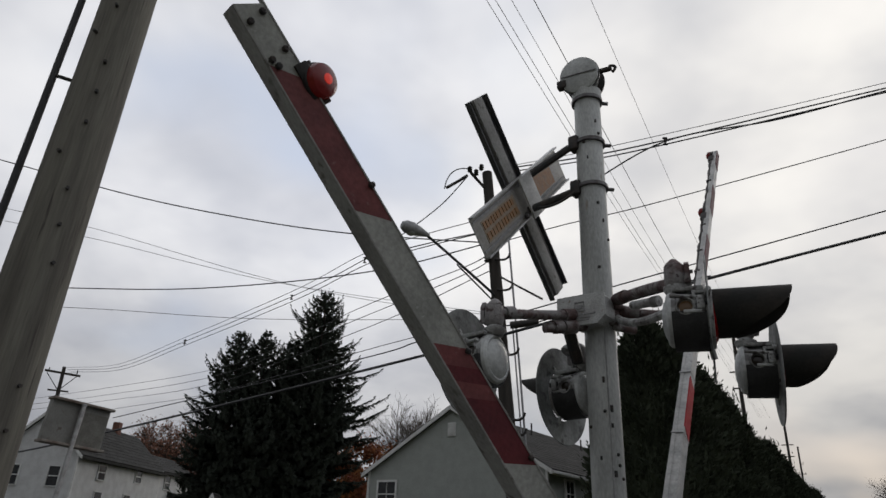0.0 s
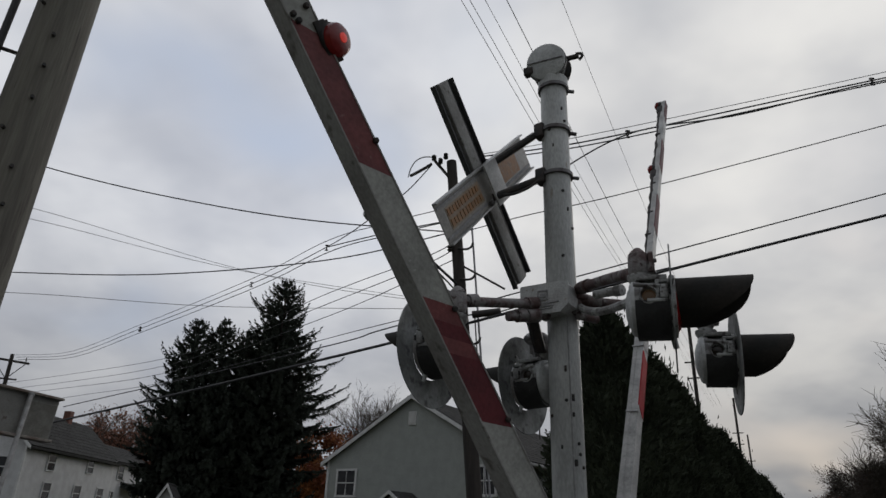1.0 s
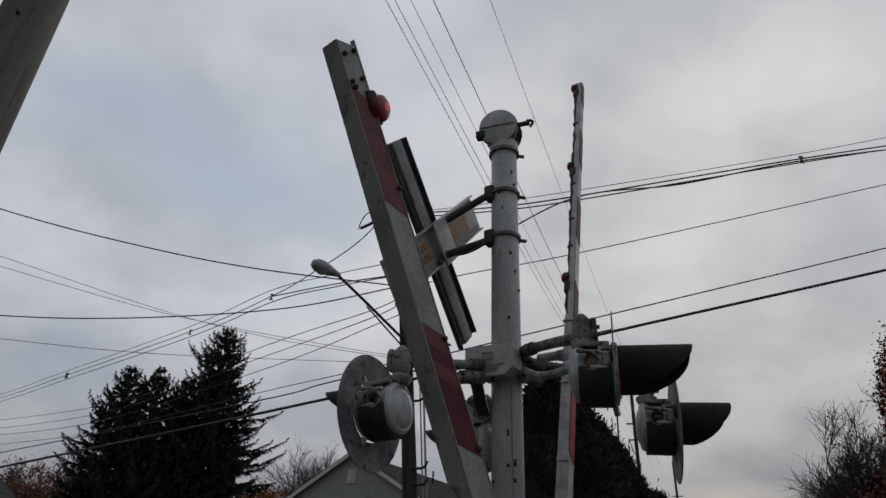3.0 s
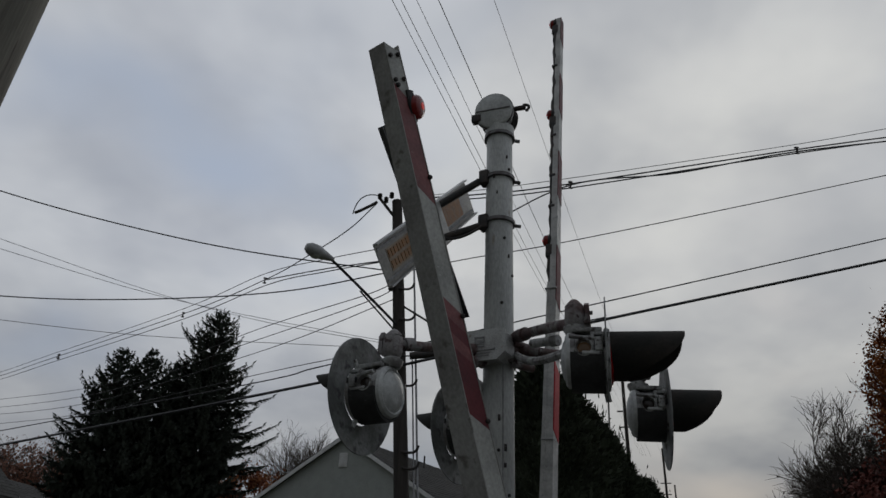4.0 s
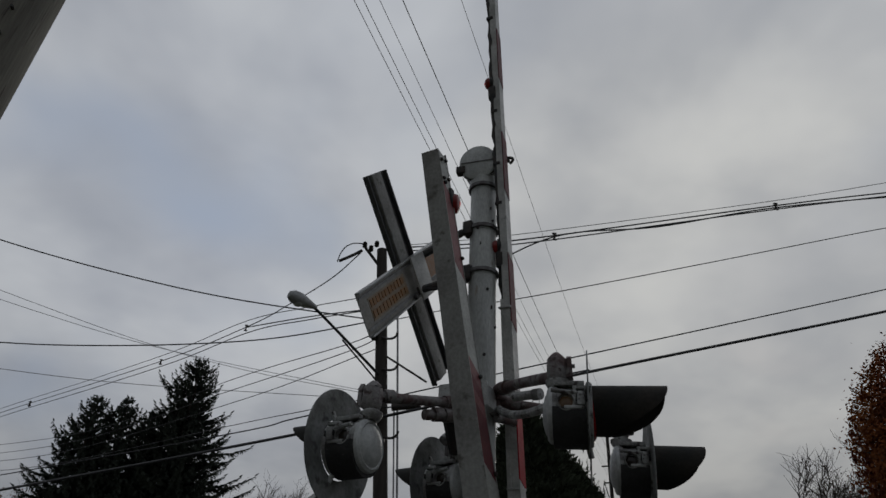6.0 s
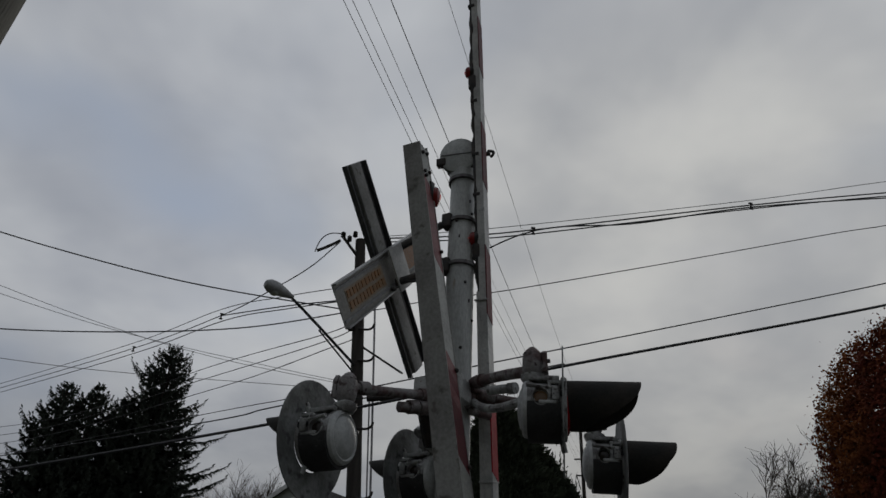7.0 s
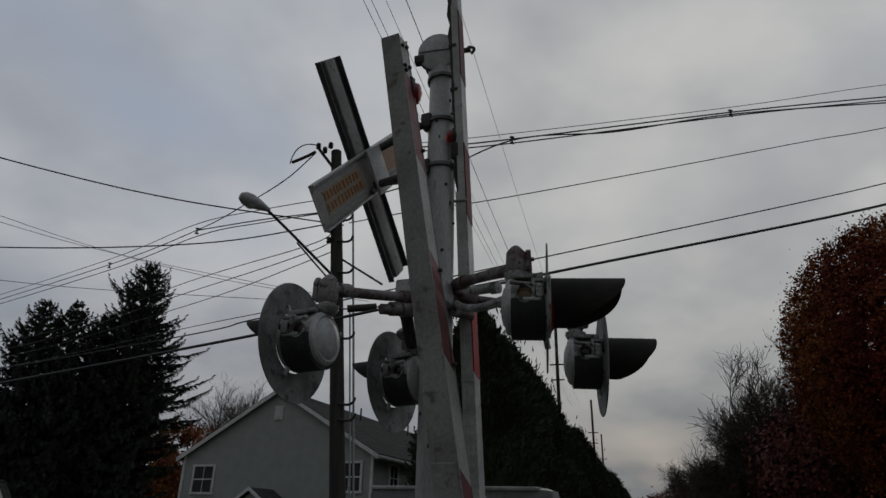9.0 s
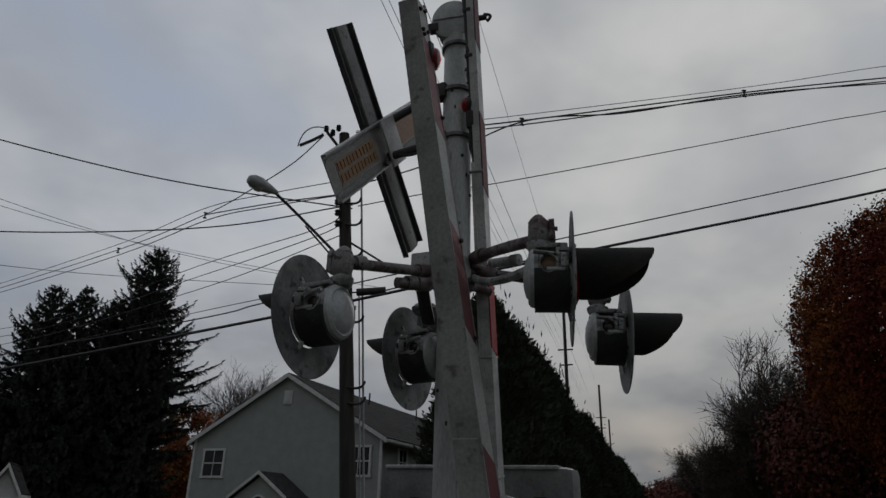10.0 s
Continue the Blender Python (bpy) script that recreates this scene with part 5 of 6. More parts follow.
def build_white_house():
    gable_house("house", pose(-24.8, 37.9, 0), 4.8, 10.75, 5.46, 7.6, M["white_siding"], "white two-storey house with a dark roof and small dark windows",
                [(-1.2, 4.1, 0.7, 1.1), (1.2, 4.1, 0.7, 1.1)],
                [(2.74, 4.58, 0.85, 0.9), (7.44, 4.72, 0.85, 0.8), (2.83, 3.0, 0.85, 0.95), (6.38, 3.04, 0.9, 0.95), (9.47, 3.04, 0.9, 0.95)], vent=False, chimney=(0.1, 7.6, 7.5), eave_mat="shingle")
    gable_house("house", pose(-24.8, 48.7, 0), 4.74, 6.6, 5.46, 6.7, M["white_siding"], "lower rear wing of the white house under a dark roof",
                [], [(1.26, 4.7, 0.9, 0.95), (0.5, 2.96, 0.45, 0.9), (5.44, 2.9, 0.95, 0.9)], vent=False, eave_mat="shingle")
    t = thing("porch_roof", pose(-22.4, 52.85, 0), "low dark porch roof on the white house", "porch roof")
    part("roof_slab", box((1.1, 4.9, 0.35), (0.5, 0, 3.75), pose(0, 0, 0, 0, 18, 0)), M["shingle"], t, smooth=False)
    for y in (-2.3, 2.3):
        part("post", box((0.14, 0.14, 3.5), (0.9, y, 1.7)), M["trim"], t, smooth=False)


def build_signal_sign():
    """The back of a boxed road sign on a steel post."""
    t = thing("road_sign", pose(-5.55, 8.87, 0, 0, 3, 58), "back of a rust-stained grey boxed road sign on a steel post", "road sign")
    part("panel", box((0.86, 0.10, 0.56), (0, 0, 2.95), None, 0.012), M["sign_back"], t, "grey sign back")
    part("stained_patch", box((0.38, 0.006, 0.48), (0.22, -0.053, 2.90)), M["stain"], t, "grimy olive stained half")
    for z in (2.66, 3.24):
        part("flange", box((0.90, 0.20, 0.035), (0, -0.03, z), None, 0.008), M["sign_flange"], t, "folded rust-stained metal flange")
    part("post", tube([(-0.03, -0.12, 0), (-0.03, -0.12, 1.6), (-0.02, -0.12, 3.2)], 0.032, 12), M["alu"], t, "grey steel post")
    part("post_cap", lathe([(0, 0.04), (0.03, 0.038), (0.04, 0.02)], (-0.02, -0.12, 3.2), (0, 0, 1), 12), M["bar"], t)


def build_rail_pole(x, y, h):
    t = thing("utility_pole", pose(x, y, 0), "slender dark line pole with two short crossarms beside the railway", "utility pole", "railway line poles")
    part("trunk", rod((0, 0, -0.1), (0, 0, h), 0.15, 0.10, 10), M["pole_far"], t)
    for z, s in ((h - 3.2, 0.75), (h - 4.2, 0.65)):
        part("crossarm", box((1.3 * s, 0.08, 0.08), (0, 0, z), pose(0, 0, 0, 0, 0, -27)), M["pole_far"], t, smooth=False)


def build_left_pole():
    t = thing("utility_pole", pose(-29.0, 45, 0, 0, 0, 25), "dark wooden utility pole with a braced crossarm", "utility pole", "utility poles")
    part("trunk", rod((0, 0, -0.1), (-0.3, 0, 11.9), 0.17, 0.12, 12), M["pole_far"], t)
    part("crossarm", box((2.3, 0.12, 0.14), (-0.3, 0, 11.45), pose(0, 0, 0, 0, 4, 0)), M["pole_far"], t, smooth=False)
    part("crossarm", box((1.3, 0.1, 0.1), (-0.3, 0, 10.2)), M["pole_far"], t, smooth=False)
    for s in (-1, 1):
        part("brace", tube([(-0.3 + s * 1.0, 0, 11.4), (-0.3, 0, 10.2)], 0.03, 6), M["dark"], t)
        part("insulator", rod((-0.3 + s * 0.9, 0, 11.5), (-0.3 + s * 0.9, 0, 11.75), 0.05, 0.03, 8), M["dark"], t)


# ---------------------------------------------------------------- trees
def leaf(vs, fs, c, d, n, ln, w):
    """A small pointed leaf or spray: tip along d, face normal near n."""
    s = d.cross(n)
    if s.length < 1e-4:
        s = d.orthogonal()
    s = s.normalized() * (w / 2)
    i = len(vs)
    vs += [c, c + d * (ln * 0.45) + s, c + d * ln, c + d * (ln * 0.45) - s]
    fs.append((i, i + 1, i + 2, i + 3))


def twig(vs, fs, a, b, r0, r1, seg=4):
    d = (b - a).normalized()
    x = d.orthogonal().normalized()
    y = d.cross(x)
    i = len(vs)
    for p, r in ((a, r0), (b, r1)):
        for k in range(seg):
            an = 2 * math.pi * k / seg
            vs.append(p + (x * math.cos(an) + y * math.sin(an)) * r)
    for k in range(seg):
        j = (k + 1) % seg
        fs.append((i + k, i + j, i + seg + j, i + seg + k))


def rand_dir(rnd):
    z = rnd.uniform(-1, 1)
    a = rnd.uniform(0, 2 * math.pi)
    q = math.sqrt(1 - z * z)
    return Vector((q * math.cos(a), q * math.sin(a), z))


def build_spruce(x, y, h, R, seed, dense=1.0):
    rnd = random.Random(seed)
    t = thing("spruce_tree", pose(x, y, 0), "tall dark spruce with ragged drooping branches", "tree", "spruces")
    tv, tf = [], []
    lv, lf = [], []
    twig(tv, tf, Vector((0, 0, -0.1)), Vector((0, 0, h * 0.6)), 0.35, 0.16, 8)
    twig(tv, tf, Vector((0, 0, h * 0.6)), Vector((0, 0, h * 0.98)), 0.16, 0.02, 6)
    levels = int(h * 2.6)
    for li in range(levels):
        k = (li + rnd.uniform(0.2, 0.8)) / levels
        z = h * (0.05 + 0.93 * k)
        rr = R * min(0.42 + 0.72 * k, 1.25 * (1 - k) ** 0.75) * rnd.uniform(0.72, 1.12) + 0.10
        nb = max(5, int(6 * (1 - k * 0.3) * dense))
        a0 = rnd.uniform(0, 6.28)
        for b in range(nb):
            a = a0 + 6.283 * b / nb + rnd.uniform(-0.3, 0.3)
            ln = rr * rnd.uniform(0.55, 1.18)
            out = Vector((math.cos(a), math.sin(a), 0))
            across = Vector((-out.y, out.x, 0))
            droop = rnd.uniform(0.16, 0.38) * (1 - k * 0.9)
            tip_up = rnd.uniform(0.12, 0.30)
            pts = [Vector((0, 0, z)) + out * (ln * u) + Vector((0, 0, -droop * ln * u + tip_up * ln * u ** 3 + (0.55 * k * k) * ln * u)) for u in (0, 0.35, 0.7, 1.0)]
            for p, q, r in zip(pts, pts[1:], (0.045, 0.03, 0.018)):
                twig(tv, tf, p, q, r, r * 0.65, 3)
            ns = max(8, int(ln * 12 * dense))
            for s in range(ns):
                u = 0.10 + 0.90 * ((s + rnd.random()) / ns) ** 0.85
                i = min(2, int(u * 3))
                f = min(1.0, u * 3 - i)
                c = pts[i].lerp(pts[i + 1], f)
                # flat sprays to both sides with short needles hanging below
                wide = (0.30 + 0.75 * math.sin(math.pi * min(1.0, u * 0.9 + 0.1))) * (0.45 + 0.55 * (1 - k))
                d = (out * rnd.uniform(0.5, 1.0) + across * rnd.choice((-1, 1)) * rnd.uniform(0.2, 0.9) + Vector((0, 0, rnd.uniform(-0.45, 0.12)))).normalized()
                sz = rnd.uniform(0.45, 0.85) * wide
                leaf(lv, lf, c, d, Vector((rnd.uniform(-0.4, 0.4), rnd.uniform(-0.4, 0.4), 1)), sz, sz * rnd.uniform(0.30, 0.46))
                e = c + d * (sz * rnd.uniform(0.2, 0.7))
                leaf(lv, lf, e, Vector((rnd.uniform(-0.35, 0.35), rnd.uniform(-0.35, 0.35), -1)).normalized(), out, sz * rnd.uniform(0.40, 0.75), sz * 0.34)
                leaf(lv, lf, c, (d + Vector((0, 0, rnd.uniform(0.1, 0.6)))).normalized(), across, sz * 0.55, sz * 0.26)
            leaf(lv, lf, pts[3] - out * 0.1, (pts[3] - pts[2]).normalized() + Vector((0, 0, 0.25)), across, rnd.uniform(0.25, 0.5) * (1.1 - 0.6 * k), 0.10)
    soup("trunk", tv, tf, M["bark"], t)
    soup("crown", lv, lf, M["spruce"], t)
    return t


def build_arborvitae(x, y, h, R, seed):
    rnd = random.Random(seed)
    t = thing("arborvitae_tree", pose(x, y, 0), "tall dense dark green arborvitae in a hedge row", "tree", "arborvitae hedge")
    tv, tf = [], []
    twig(tv, tf, Vector((0, 0, -0.1)), Vector((0, 0, h * 0.9)), 0.2, 0.04, 8)
    soup("trunk", tv, tf, M["bark"], t)
    lv, lf = [], []

    def rad(k, a):
        base = R * (1 - k ** 2.4) ** 0.75 * (0.8 + 0.2 * min(1, k * 6))
        return base * (1 + 0.22 * noise.noise(Vector((math.cos(a) * 1.3, math.sin(a) * 1.3, k * 7 + seed))) + 0.12 * noise.noise(Vector((math.cos(a) * 3.1, math.sin(a) * 3.1, k * 19 + seed))))

    # dense inner mass
    seg, rows = 14, 12
    base = len(lv)
    for j in range(rows + 1):
        k = j / rows
        for i in range(seg):
            a = 6.283 * i / seg
            r = rad(k, a) * 0.80
            lv.append(Vector((r * math.cos(a), r * math.sin(a), h * (0.02 + 0.93 * k))))
    for j in range(rows):
        for i in range(seg):
            i2 = (i + 1) % seg
            lf.append((base + j * seg + i, base + j * seg + i2, base + (j + 1) * seg + i2, base + (j + 1) * seg + i))
    n = int(2600 * h * R / 2)
    for q in range(n):
        k = rnd.random() ** 0.85
        a = rnd.uniform(0, 6.283)
        r = rad(k, a) * (rnd.uniform(0.78, 1.02) if rnd.random() < 0.8 else rnd.uniform(0.95, 1.12))
        c = Vector((r * math.cos(a), r * math.sin(a), h * (0.02 + 0.95 * k)))
        out = Vector((math.cos(a), math.sin(a), 0))
        d = (out * rnd.uniform(0.2, 0.9) + Vector((rnd.uniform(-0.4, 0.4), rnd.uniform(-0.4, 0.4), rnd.uniform(0.1, 1.1)))).normalized()
        sz = rnd.uniform(0.08, 0.20) if rnd.random() < 0.86 else rnd.uniform(0.22, 0.46)
        leaf(lv, lf, c, d, rand_dir(rnd), sz, sz * rnd.uniform(0.3, 0.5))
    for q in range(420):
        # loose plumes that break the outline
        k = rnd.uniform(0.25, 0.97)
        a = rnd.uniform(0, 6.283)
        r = rad(k, a) * 0.97
        c = Vector((r * math.cos(a), r * math.sin(a), h * (0.02 + 0.95 * k)))
        d = Vector((math.cos(a) * 0.5, math.sin(a) * 0.5, rnd.uniform(0.5, 1.1))).normalized()
        ln = rnd.uniform(0.25, 0.60)
        for p in range(9):
            u = p / 8
            leaf(lv, lf, c + d * (ln * u), (d + rand_dir(rnd) * 0.7).normalized(), rand_dir(rnd), rnd.uniform(0.12, 0.22) * (1.1 - 0.5 * u), 0.07)
    for q in range(150):
        c = Vector((rnd.gauss(0, 0.35) * R / 2, rnd.gauss(0, 0.35) * R / 2, h * rnd.uniform(0.88, 0.98)))
        leaf(lv, lf, c, Vector((rnd.uniform(-0.4, 0.4), rnd.uniform(-0.4, 0.4), 1)).normalized(), rand_dir(rnd), rnd.uniform(0.2, 0.45), 0.07)
    soup("crown", lv, lf, M["cedar"], t)
    return t


def build_broadleaf(name, x, y, h, R, seed, mat=None, leaves=0, label="", low=0.25, spread=0.9, depth=5, group="autumn trees", leaf_size=(0.16, 0.32), fill=0.0, twigs=0, spread_leaf=0.55):
    rnd = random.Random(seed)
    t = thing(name, pose(x, y, 0), label, "tree", group)
    tv, tf, tips = [], [], []
    bv, bf = [], []

    def grow(p, d, ln, r, lev):
        segs = 3
        q = p
        for i in range(segs):
            d = (d + rand_dir(rnd) * 0.13 + Vector((0, 0, 0.05))).normalized()
            e = q + d * (ln / segs)
            twig(*((tv, tf) if lev < 2 else (bv, bf)), q, e, r * (1 - 0.28 * i / segs), r * (1 - 0.28 * (i + 1) / segs), 6 if lev < 2 else 4 if lev < 4 else 3)
            if lev >= 1 and i < 2 and lev < depth:
                side = (d + rand_dir(rnd) * spread).normalized()
                grow(e, side, ln * rnd.uniform(0.45, 0.65), r * 0.45, lev + 1)
            q = e
        if lev >= depth - 1:
            tips.append((q, d))
        if lev < depth:
            for i in range(rnd.choice((2, 2, 3))):
                side = (d + rand_dir(rnd) * spread * 0.75).normalized()
                grow(q, side, ln * rnd.uniform(0.62, 0.82), r * 0.62, lev + 1)

    trunk_h = h * low
    twig(tv, tf, Vector((0, 0, -0.1)), Vector((0, 0, trunk_h)), h * 0.022, h * 0.017, 8)
    for i in range(4):
        a = 6.283 * i / 4 + rnd.uniform(-0.4, 0.4)
        d = Vector((math.cos(a) * R / h * 1.1, math.sin(a) * R / h * 1.1, 0.9)).normalized()
        grow(Vector((0, 0, trunk_h * rnd.uniform(0.8, 1.0))), d, h * 0.27, h * 0.011, 1)
    for i in range(twigs):
        p, d = tips[rnd.randrange(len(tips))]
        a = p - d * rnd.uniform(0, h * 0.06)
        for q in range(2):
            e = a + (d + rand_dir(rnd) * 0.8 + Vector((0, 0, 0.25))).normalized() * rnd.uniform(0.3, 0.9) * h / 13
            twig(bv, bf, a, e, h * 0.0011, h * 0.0005, 3)
            a, d = e, (e - a).normalized()
    soup("trunk", tv, tf, M["bark"], t, "grey trunk forking into main limbs")
    soup("crown_wood", bv, bf, M["bark"], t, "fine spreading branches and twigs")
    if leaves:
        lv, lf = [], []
        ctr = Vector((0, 0, h * 0.58))
        clumps = [p for p, d in tips]
        if fill:
            for i in range(int(len(tips) * fill)):
                v = rand_dir(rnd)
                k = rnd.uniform(0.75, 1.0)
                clumps.append(ctr + Vector((v.x * R * k, v.y * R * k, v.z * h * 0.42 * k)))
        for i in range(leaves):
            p = clumps[rnd.randrange(len(clumps))]
            c = p + rand_dir(rnd) * abs(rnd.gauss(0, spread_leaf))
            sz = rnd.uniform(*leaf_size)
            d = (rand_dir(rnd) + Vector((0, 0, -0.5))).normalized()
            leaf(lv, lf, c, d, (c - ctr).normalized() + Vector((0, 0, 0.35)) + rand_dir(rnd) * 0.55, sz, sz * 0.7)
        soup("crown", lv, lf, mat, t, "autumn leaves")
    return t


# ---------------------------------------------------------------- cars, fence, shed
def build_car(x, y, turn, mat, label, scale=1.0):
    t = thing("parked_car", pose(x, y, 0, 0, 0, turn), label, "car", "parked cars")
    # side outline of the lower body, then a narrower cabin that leans in
    prof = [(-2.18, 0.32), (-1.0, 0.26), (1.2, 0.26), (2.12, 0.32), (2.26, 0.52), (2.20, 0.70), (1.95, 0.84), (1.05, 0.97), (-1.75, 1.0), (-2.15, 0.94), (-2.26, 0.62)]
    bm = prism(prof, 1.74, m=pose(0, 0.87, 0, 90, 0, 0))
    bmesh.ops.bevel(bm, geom=bm.edges[:], offset=0.075, segments=3, affect="EDGES")
    part("body", bm, mat, t)
    top = 1.47 * scale

    def shell(grow, z0, z1):
        rings = []
        for k in range(6):
            u = k / 5
            z = z0 + (z1 - z0) * (1 - (1 - u) ** 1.5)
            f, b, w = 1.10 - 0.95 * u ** 1.3 + grow, -1.95 + 0.62 * u ** 1.4 - grow, 0.82 - 0.26 * u ** 1.6 + grow
            ring = []
            for i in range(24):
                a = 2 * math.pi * i / 24
                c, s2 = math.cos(a), math.sin(a)
                px_ = math.copysign(abs(c) ** 0.45, c)
                py_ = math.copysign(abs(s2) ** 0.45, s2)
                ring.append(((f + b) / 2 + (f - b) / 2 * px_, w * py_, z))
            rings.append(ring)
        vs = [v for r in rings for v in r] + [(-0.6, 0, z1 + 0.05 if z1 == top else z1)]
        fs = [(k * 24 + i, k * 24 + (i + 1) % 24, (k + 1) * 24 + (i + 1) % 24, (k + 1) * 24 + i) for k in range(5) for i in range(24)]
        fs += [(120 + i, 120 + (i + 1) % 24, len(vs) - 1) for i in range(24)]
        return [Vector(v) for v in vs], fs

    soup("window_glass", *shell(0.0, 0.95, top), M["pane"], t, "dark car windows")
    roof = box((1.25, 1.10, 0.05), (-0.58, 0, top + 0.02), None, 0.022)
    part("roof", roof, mat, t)
    for px_, q in ((1.02, 0.22), (-0.35, -0.38), (-1.80, -1.28)):
        for s in (-1, 1):
            part("pillar", rod((px_, s * 0.80, 0.96), (q, s * 0.57, top), 0.035, seg=8), mat, t)
    for s in (-1, 1):
        m = part("mirror", box((0.12, 0.18, 0.11), (0.75, s * 0.93, 1.03), None, 0.03), mat, t)
        part("headlight", box((0.10, 0.34, 0.13), (2.16, s * 0.60, 0.68), None, 0.03), M["lumi"], t, "clear headlight")
        part("tail_light", box((0.08, 0.28, 0.16), (-2.20, s * 0.62, 0.80), None, 0.03), M["lens"], t, "red tail light")
    for wx in (-1.4, 1.4):
        for s in (-1, 1):
            w = part("wheel", lathe([(-0.1, 0.28), (-0.1, 0.33), (0.1, 0.33), (0.1, 0.28)], (wx, s * 0.80, 0.33), (0, 1, 0), 20), M["tyre"], t)
            part("rim", lathe([(0, 0.2), (0.02, 0.18), (0.025, 0.02)], (wx, s * 0.905, 0.33), (0, s, 0), 14), M["alu"], w)
    return t


def build_yard():
    build_car(-17.3, 34.5, 80, M["car_dark"], "dark blue parked car in front of the white house", 1.25)
    build_car(-19.5, 33.0, 84, M["car_white"], "white parked car at the house yard")
    build_car(-14.3, 35.0, 70, M["car_grey"], "grey parked car beside the shed", 1.15)
    t = gable_house("shed", pose(-12.2, 32.5, 0, 0, 0, 12), 1.2, 1.9, 2.15, 3.2, M["white_siding"], "small white gabled shed with a grey roof", [(0.0, 1.5, 0.5, 0.7)], [], over=0.11, vent=False)
    f = thing("board_fence", pose(-6.2, 33.6, 0, 0, 0, 12), "weathered reddish-brown board fence", "fence")
    bm = box((0.11, 0.02, 1.55), (0, 0, 0.78))
    first = part("board", bm, M["fence"], f, smooth=False)
    first.location = (-1.6, 0, 0)
    for i in range(1, 26):
        o = new("board", first.data)
        o.parent = f
        o.location = (-1.6 + i * 0.125, 0, 0.02 * math.sin(i * 2.3))
    part("rail", box((3.4, 0.05, 0.09), (0, 0.04, 0.4)), M["fence"], f, smooth=False)
    part("rail", box((3.4, 0.05, 0.09), (0, 0.04, 1.25)), M["fence"], f, smooth=False)


# ---------------------------------------------------------------- build
build_ground()
build_mast()
build_bell()
build_flasher((0.174, 2.657, 2.414), (-0.835, 0.55, -0.03), "weathered crossing light with its domed back to the pavement", 0.0, 0.21, hang=-0.145, deep_cut=True)
build_flasher((0.668, 3.2, 2.390), (-0.79, 0.61, -0.03), "weathered crossing light hung on a pipe elbow behind the mast", -0.02, 0.21, deep_cut=True)
build_flasher((1.131, 2.203, 2.508), (0.941, -0.338, -0.03), "crossing light with a long black hood at the near arm end", -0.02, 0.272, "peep")
build_flasher((1.606, 2.755, 2.451), (0.95, -0.31, -0.03), "crossing light with a black hood at the far arm end", 0.0, 0.225)
build_crossbuck()
walk_arm = build_walk_arm()
road_arm = build_road_arm()
build_mechanisms()
build_near_pole()
build_far_pole()
build_wires()
build_signal_sign()
build_rail_pole(16.1, 40, 15.0)
build_rail_pole(28.2, 62, 14.0)
build_rail_pole(39.7, 85, 14.0)
build_left_pole()
build_grey_house()
build_white_house()
build_yard()
build_spruce(-9.75, 40, 16.5, 5.3, 1, 2.0)
build_spruce(-12.75, 38.5, 13.2, 3.8, 2, 1.9)
build_spruce(-14.2, 38, 13.0, 3.6, 3, 1.9)
build_spruce(-11.5, 40, 13.0, 4.2, 6, 1.9)
row = [build_arborvitae(6.5, 24.0, 9.9, 2.35, 4), build_arborvitae(8.6, 27.6, 9.8, 2.3, 7), build_arborvitae(10.7, 31.2, 9.7, 2.4, 9)]
rnd_row = random.Random(12)
for i in range(16):
    k = 34.8 + i * (3.6 + 0.35 * i)
    copy_thing(row[i % 3], pose(12.8 + (k - 34.8) * 0.57, k, 0, 0, 0, rnd_row.uniform(0, 360)) @ pose(0, 0, rnd_row.uniform(-1.4, 0.1) - 0.17 * i))
build_broadleaf("oak_tree", 30.9, 26.0, 17.8, 7.3, 21, M["rust"], 230000, "large oak crowned with dense rust-orange autumn leaves", low=0.14, fill=3.4, leaf_size=(0.12, 0.21), spread_leaf=0.34)
build_broadleaf("oak_tree", 31.5, 35.0, 9.5, 5.0, 22, M["redleaf"], 26000, "low dark russet oak beside the large oak", low=0.1, fill=2.0, leaf_size=(0.2, 0.34), spread_leaf=0.5)
for x, y, h, R, seed in ((30.0, 36.5, 15.0, 4.4, 31), (33.0, 45.0, 12.0, 4.2, 32), (38.2, 60.0, 9.8, 4.6, 33), (41.5, 63.0, 9.6, 4.5, 34), (45.0, 60.0, 11.5, 4.5, 36), (41.0, 54.0, 8.6, 4.0, 38), (36.5, 50.0, 8.8, 4.0, 40)):
    build_broadleaf("bare_tree", x, y, h, R, seed, M["withered"], 7000, "grey nearly bare tree with few withered leaves beside the railway" if h > 11 else "rounded dense twiggy tree with few withered leaves beside the railway", group="bare trees", depth=5, twigs=12000, low=0.12, leaf_size=(0.10, 0.20), spread_leaf=0.5)
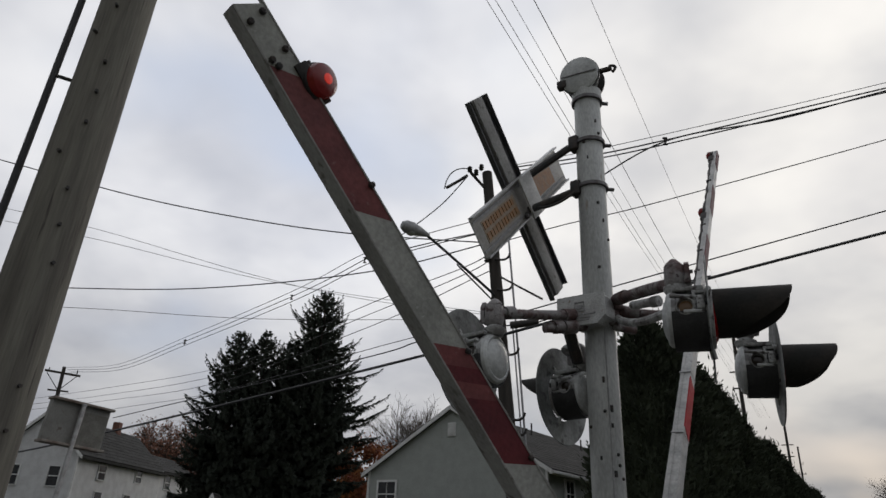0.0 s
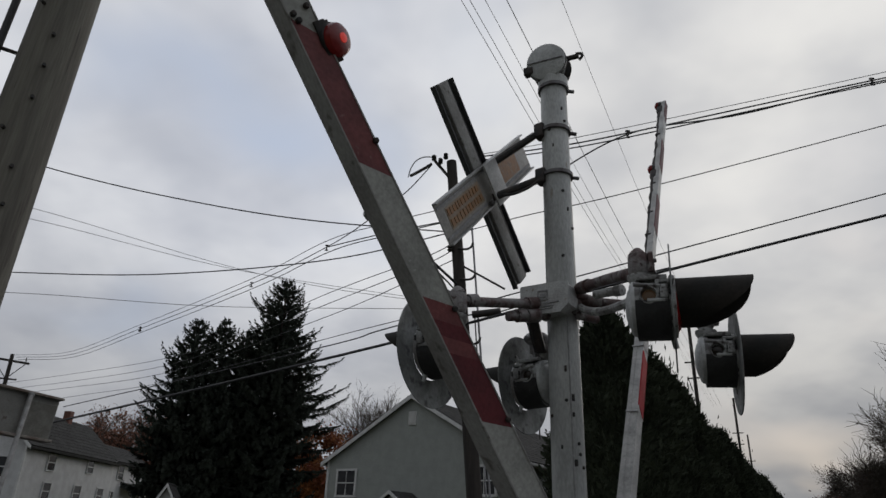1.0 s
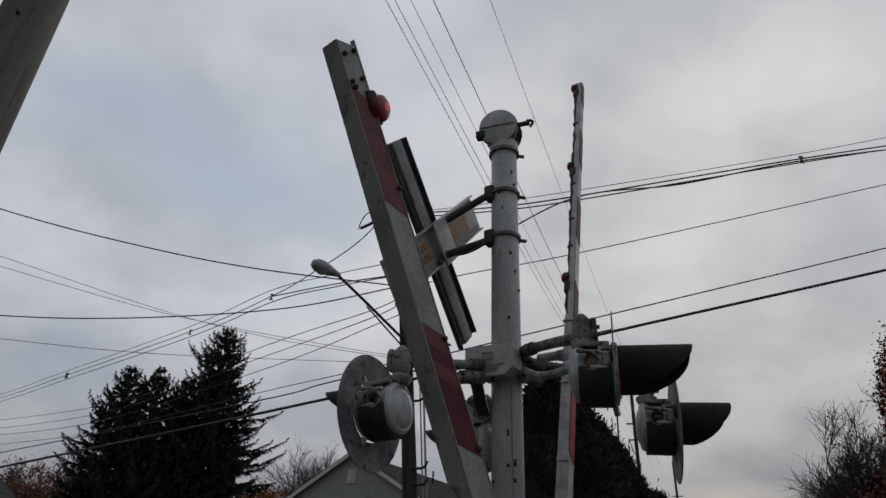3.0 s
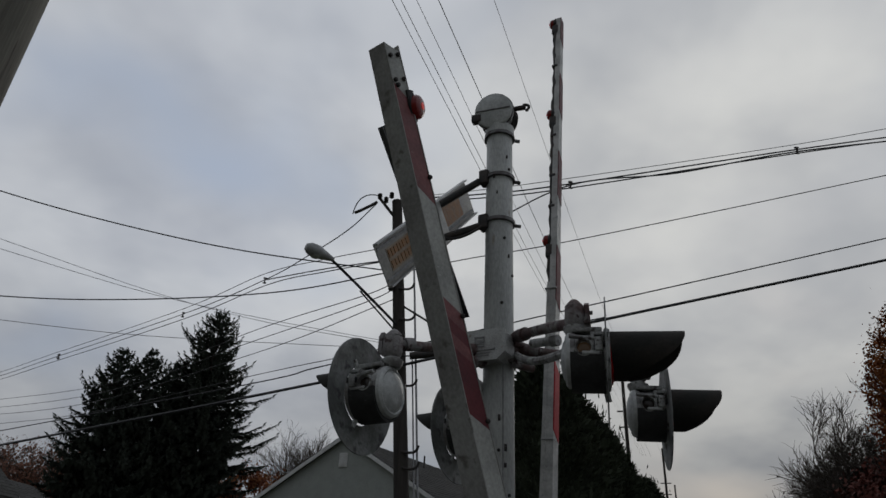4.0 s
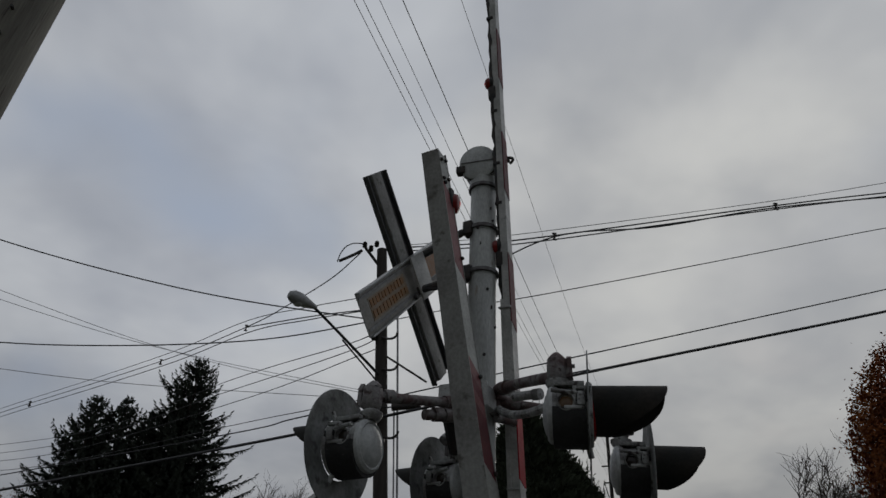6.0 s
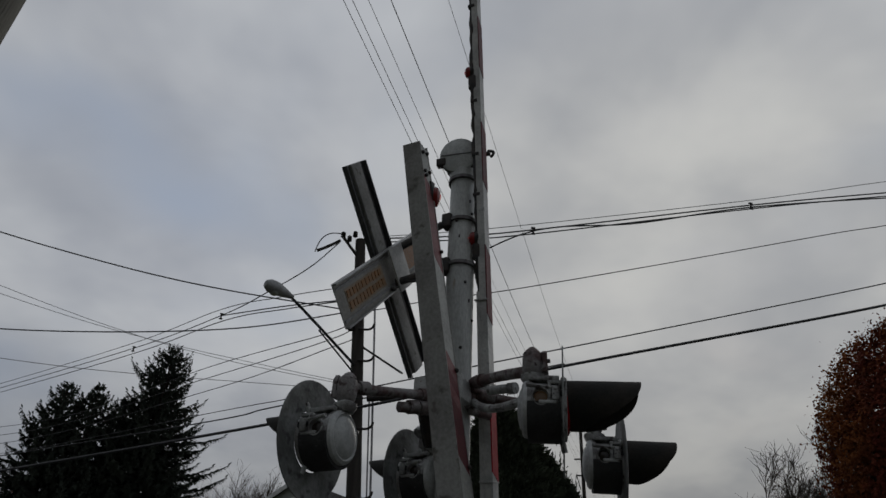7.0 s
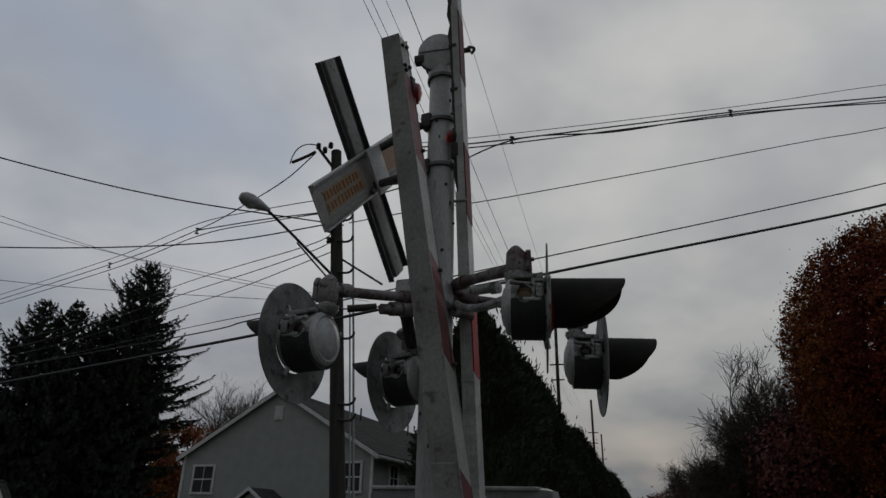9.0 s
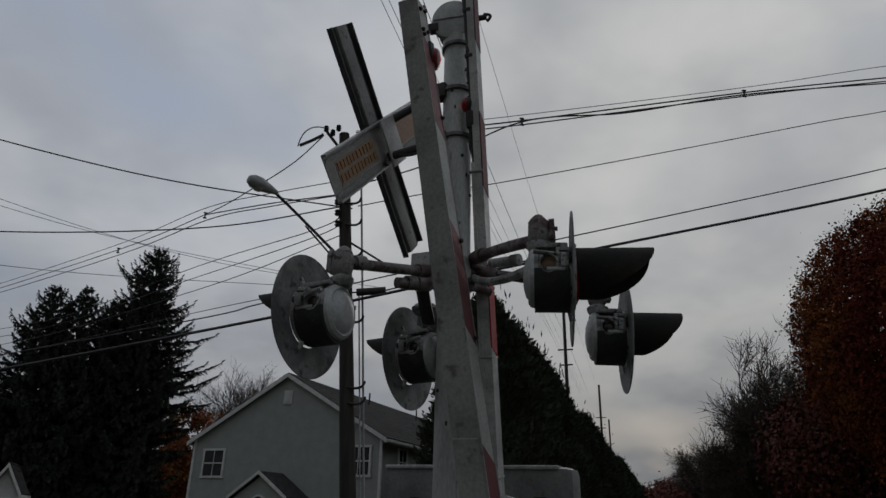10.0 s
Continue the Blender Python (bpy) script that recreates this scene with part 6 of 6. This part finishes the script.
build_broadleaf("maple_tree", 58.0, 104.0, 7.5, 4.5, 35, M["redleaf"], 9000, "small dark red maple far along the railway", low=0.15, depth=4, leaf_size=(0.35, 0.6), fill=1.0)
build_broadleaf("maple_tree", 49.0, 82.0, 7.0, 5.0, 43, M["redleaf"], 9000, "dark red shrub-like maple along the railway", low=0.1, depth=4, leaf_size=(0.3, 0.5), fill=1.0)
build_broadleaf("bare_tree", -5.2, 60.0, 12.0, 2.4, 37, None, 0, "pale bare tree behind the grey house", group="bare trees", depth=5, twigs=3500, spread=0.7)
build_broadleaf("maple_tree", -8.8, 56.0, 9.0, 4.4, 39, M["orange"], 46000, "orange autumn maple between the spruces and the house", low=0.12, depth=3, leaf_size=(0.16, 0.30), fill=1.6)
build_broadleaf("maple_tree", -31.0, 70.0, 13.6, 5.6, 41, M["pinkleaf"], 16000, "thin russet autumn tree behind the white house", low=0.2, depth=5, leaf_size=(0.16, 0.3), twigs=2000)


def motions():
    walk(walk_arm, [(t, walk_arm_pose(a, b)) for t, a, b in WALK_ARM_TILT])
    # the arm stands a touch askew in its socket
    askew = Matrix.Rotation(radians(-0.45), 4, "Y")
    walk(road_arm, [(t, arm_pose(ROAD_ARM_AT, ROAD_ARM_PHI, a) @ askew) for t, a in ROAD_ARM_TILT])


# time, tilt from upright, turn on its own length
WALK_ARM_TILT = [(0.0, 47.4, 28), (0.75, 43.1, 28), (1.5, 38.4, 28), (2.5, 32.6, 26), (3.5, 26.0, 21), (4.5, 18.4, 15), (5.0, 14.7, 11), (5.5, 11.3, 8), (5.9, 9.8, 5), (6.5, 9.4, 4), (7.0, 9.4, 4), (8.5, 9.2, 4), (10.0, 8.6, 5)]
ROAD_ARM_TILT = [(0.0, 33.9), (0.5, 30.8), (1.0, 27.7), (1.5, 24.9), (2.5, 18.5), (3.5, 11.4), (4.5, 3.9), (5.0, -1.2), (5.5, -6.2), (5.9, -8.2), (6.5, -8.9), (7.0, -9.1), (8.5, -9.9), (10.0, -10.7)]
motions()
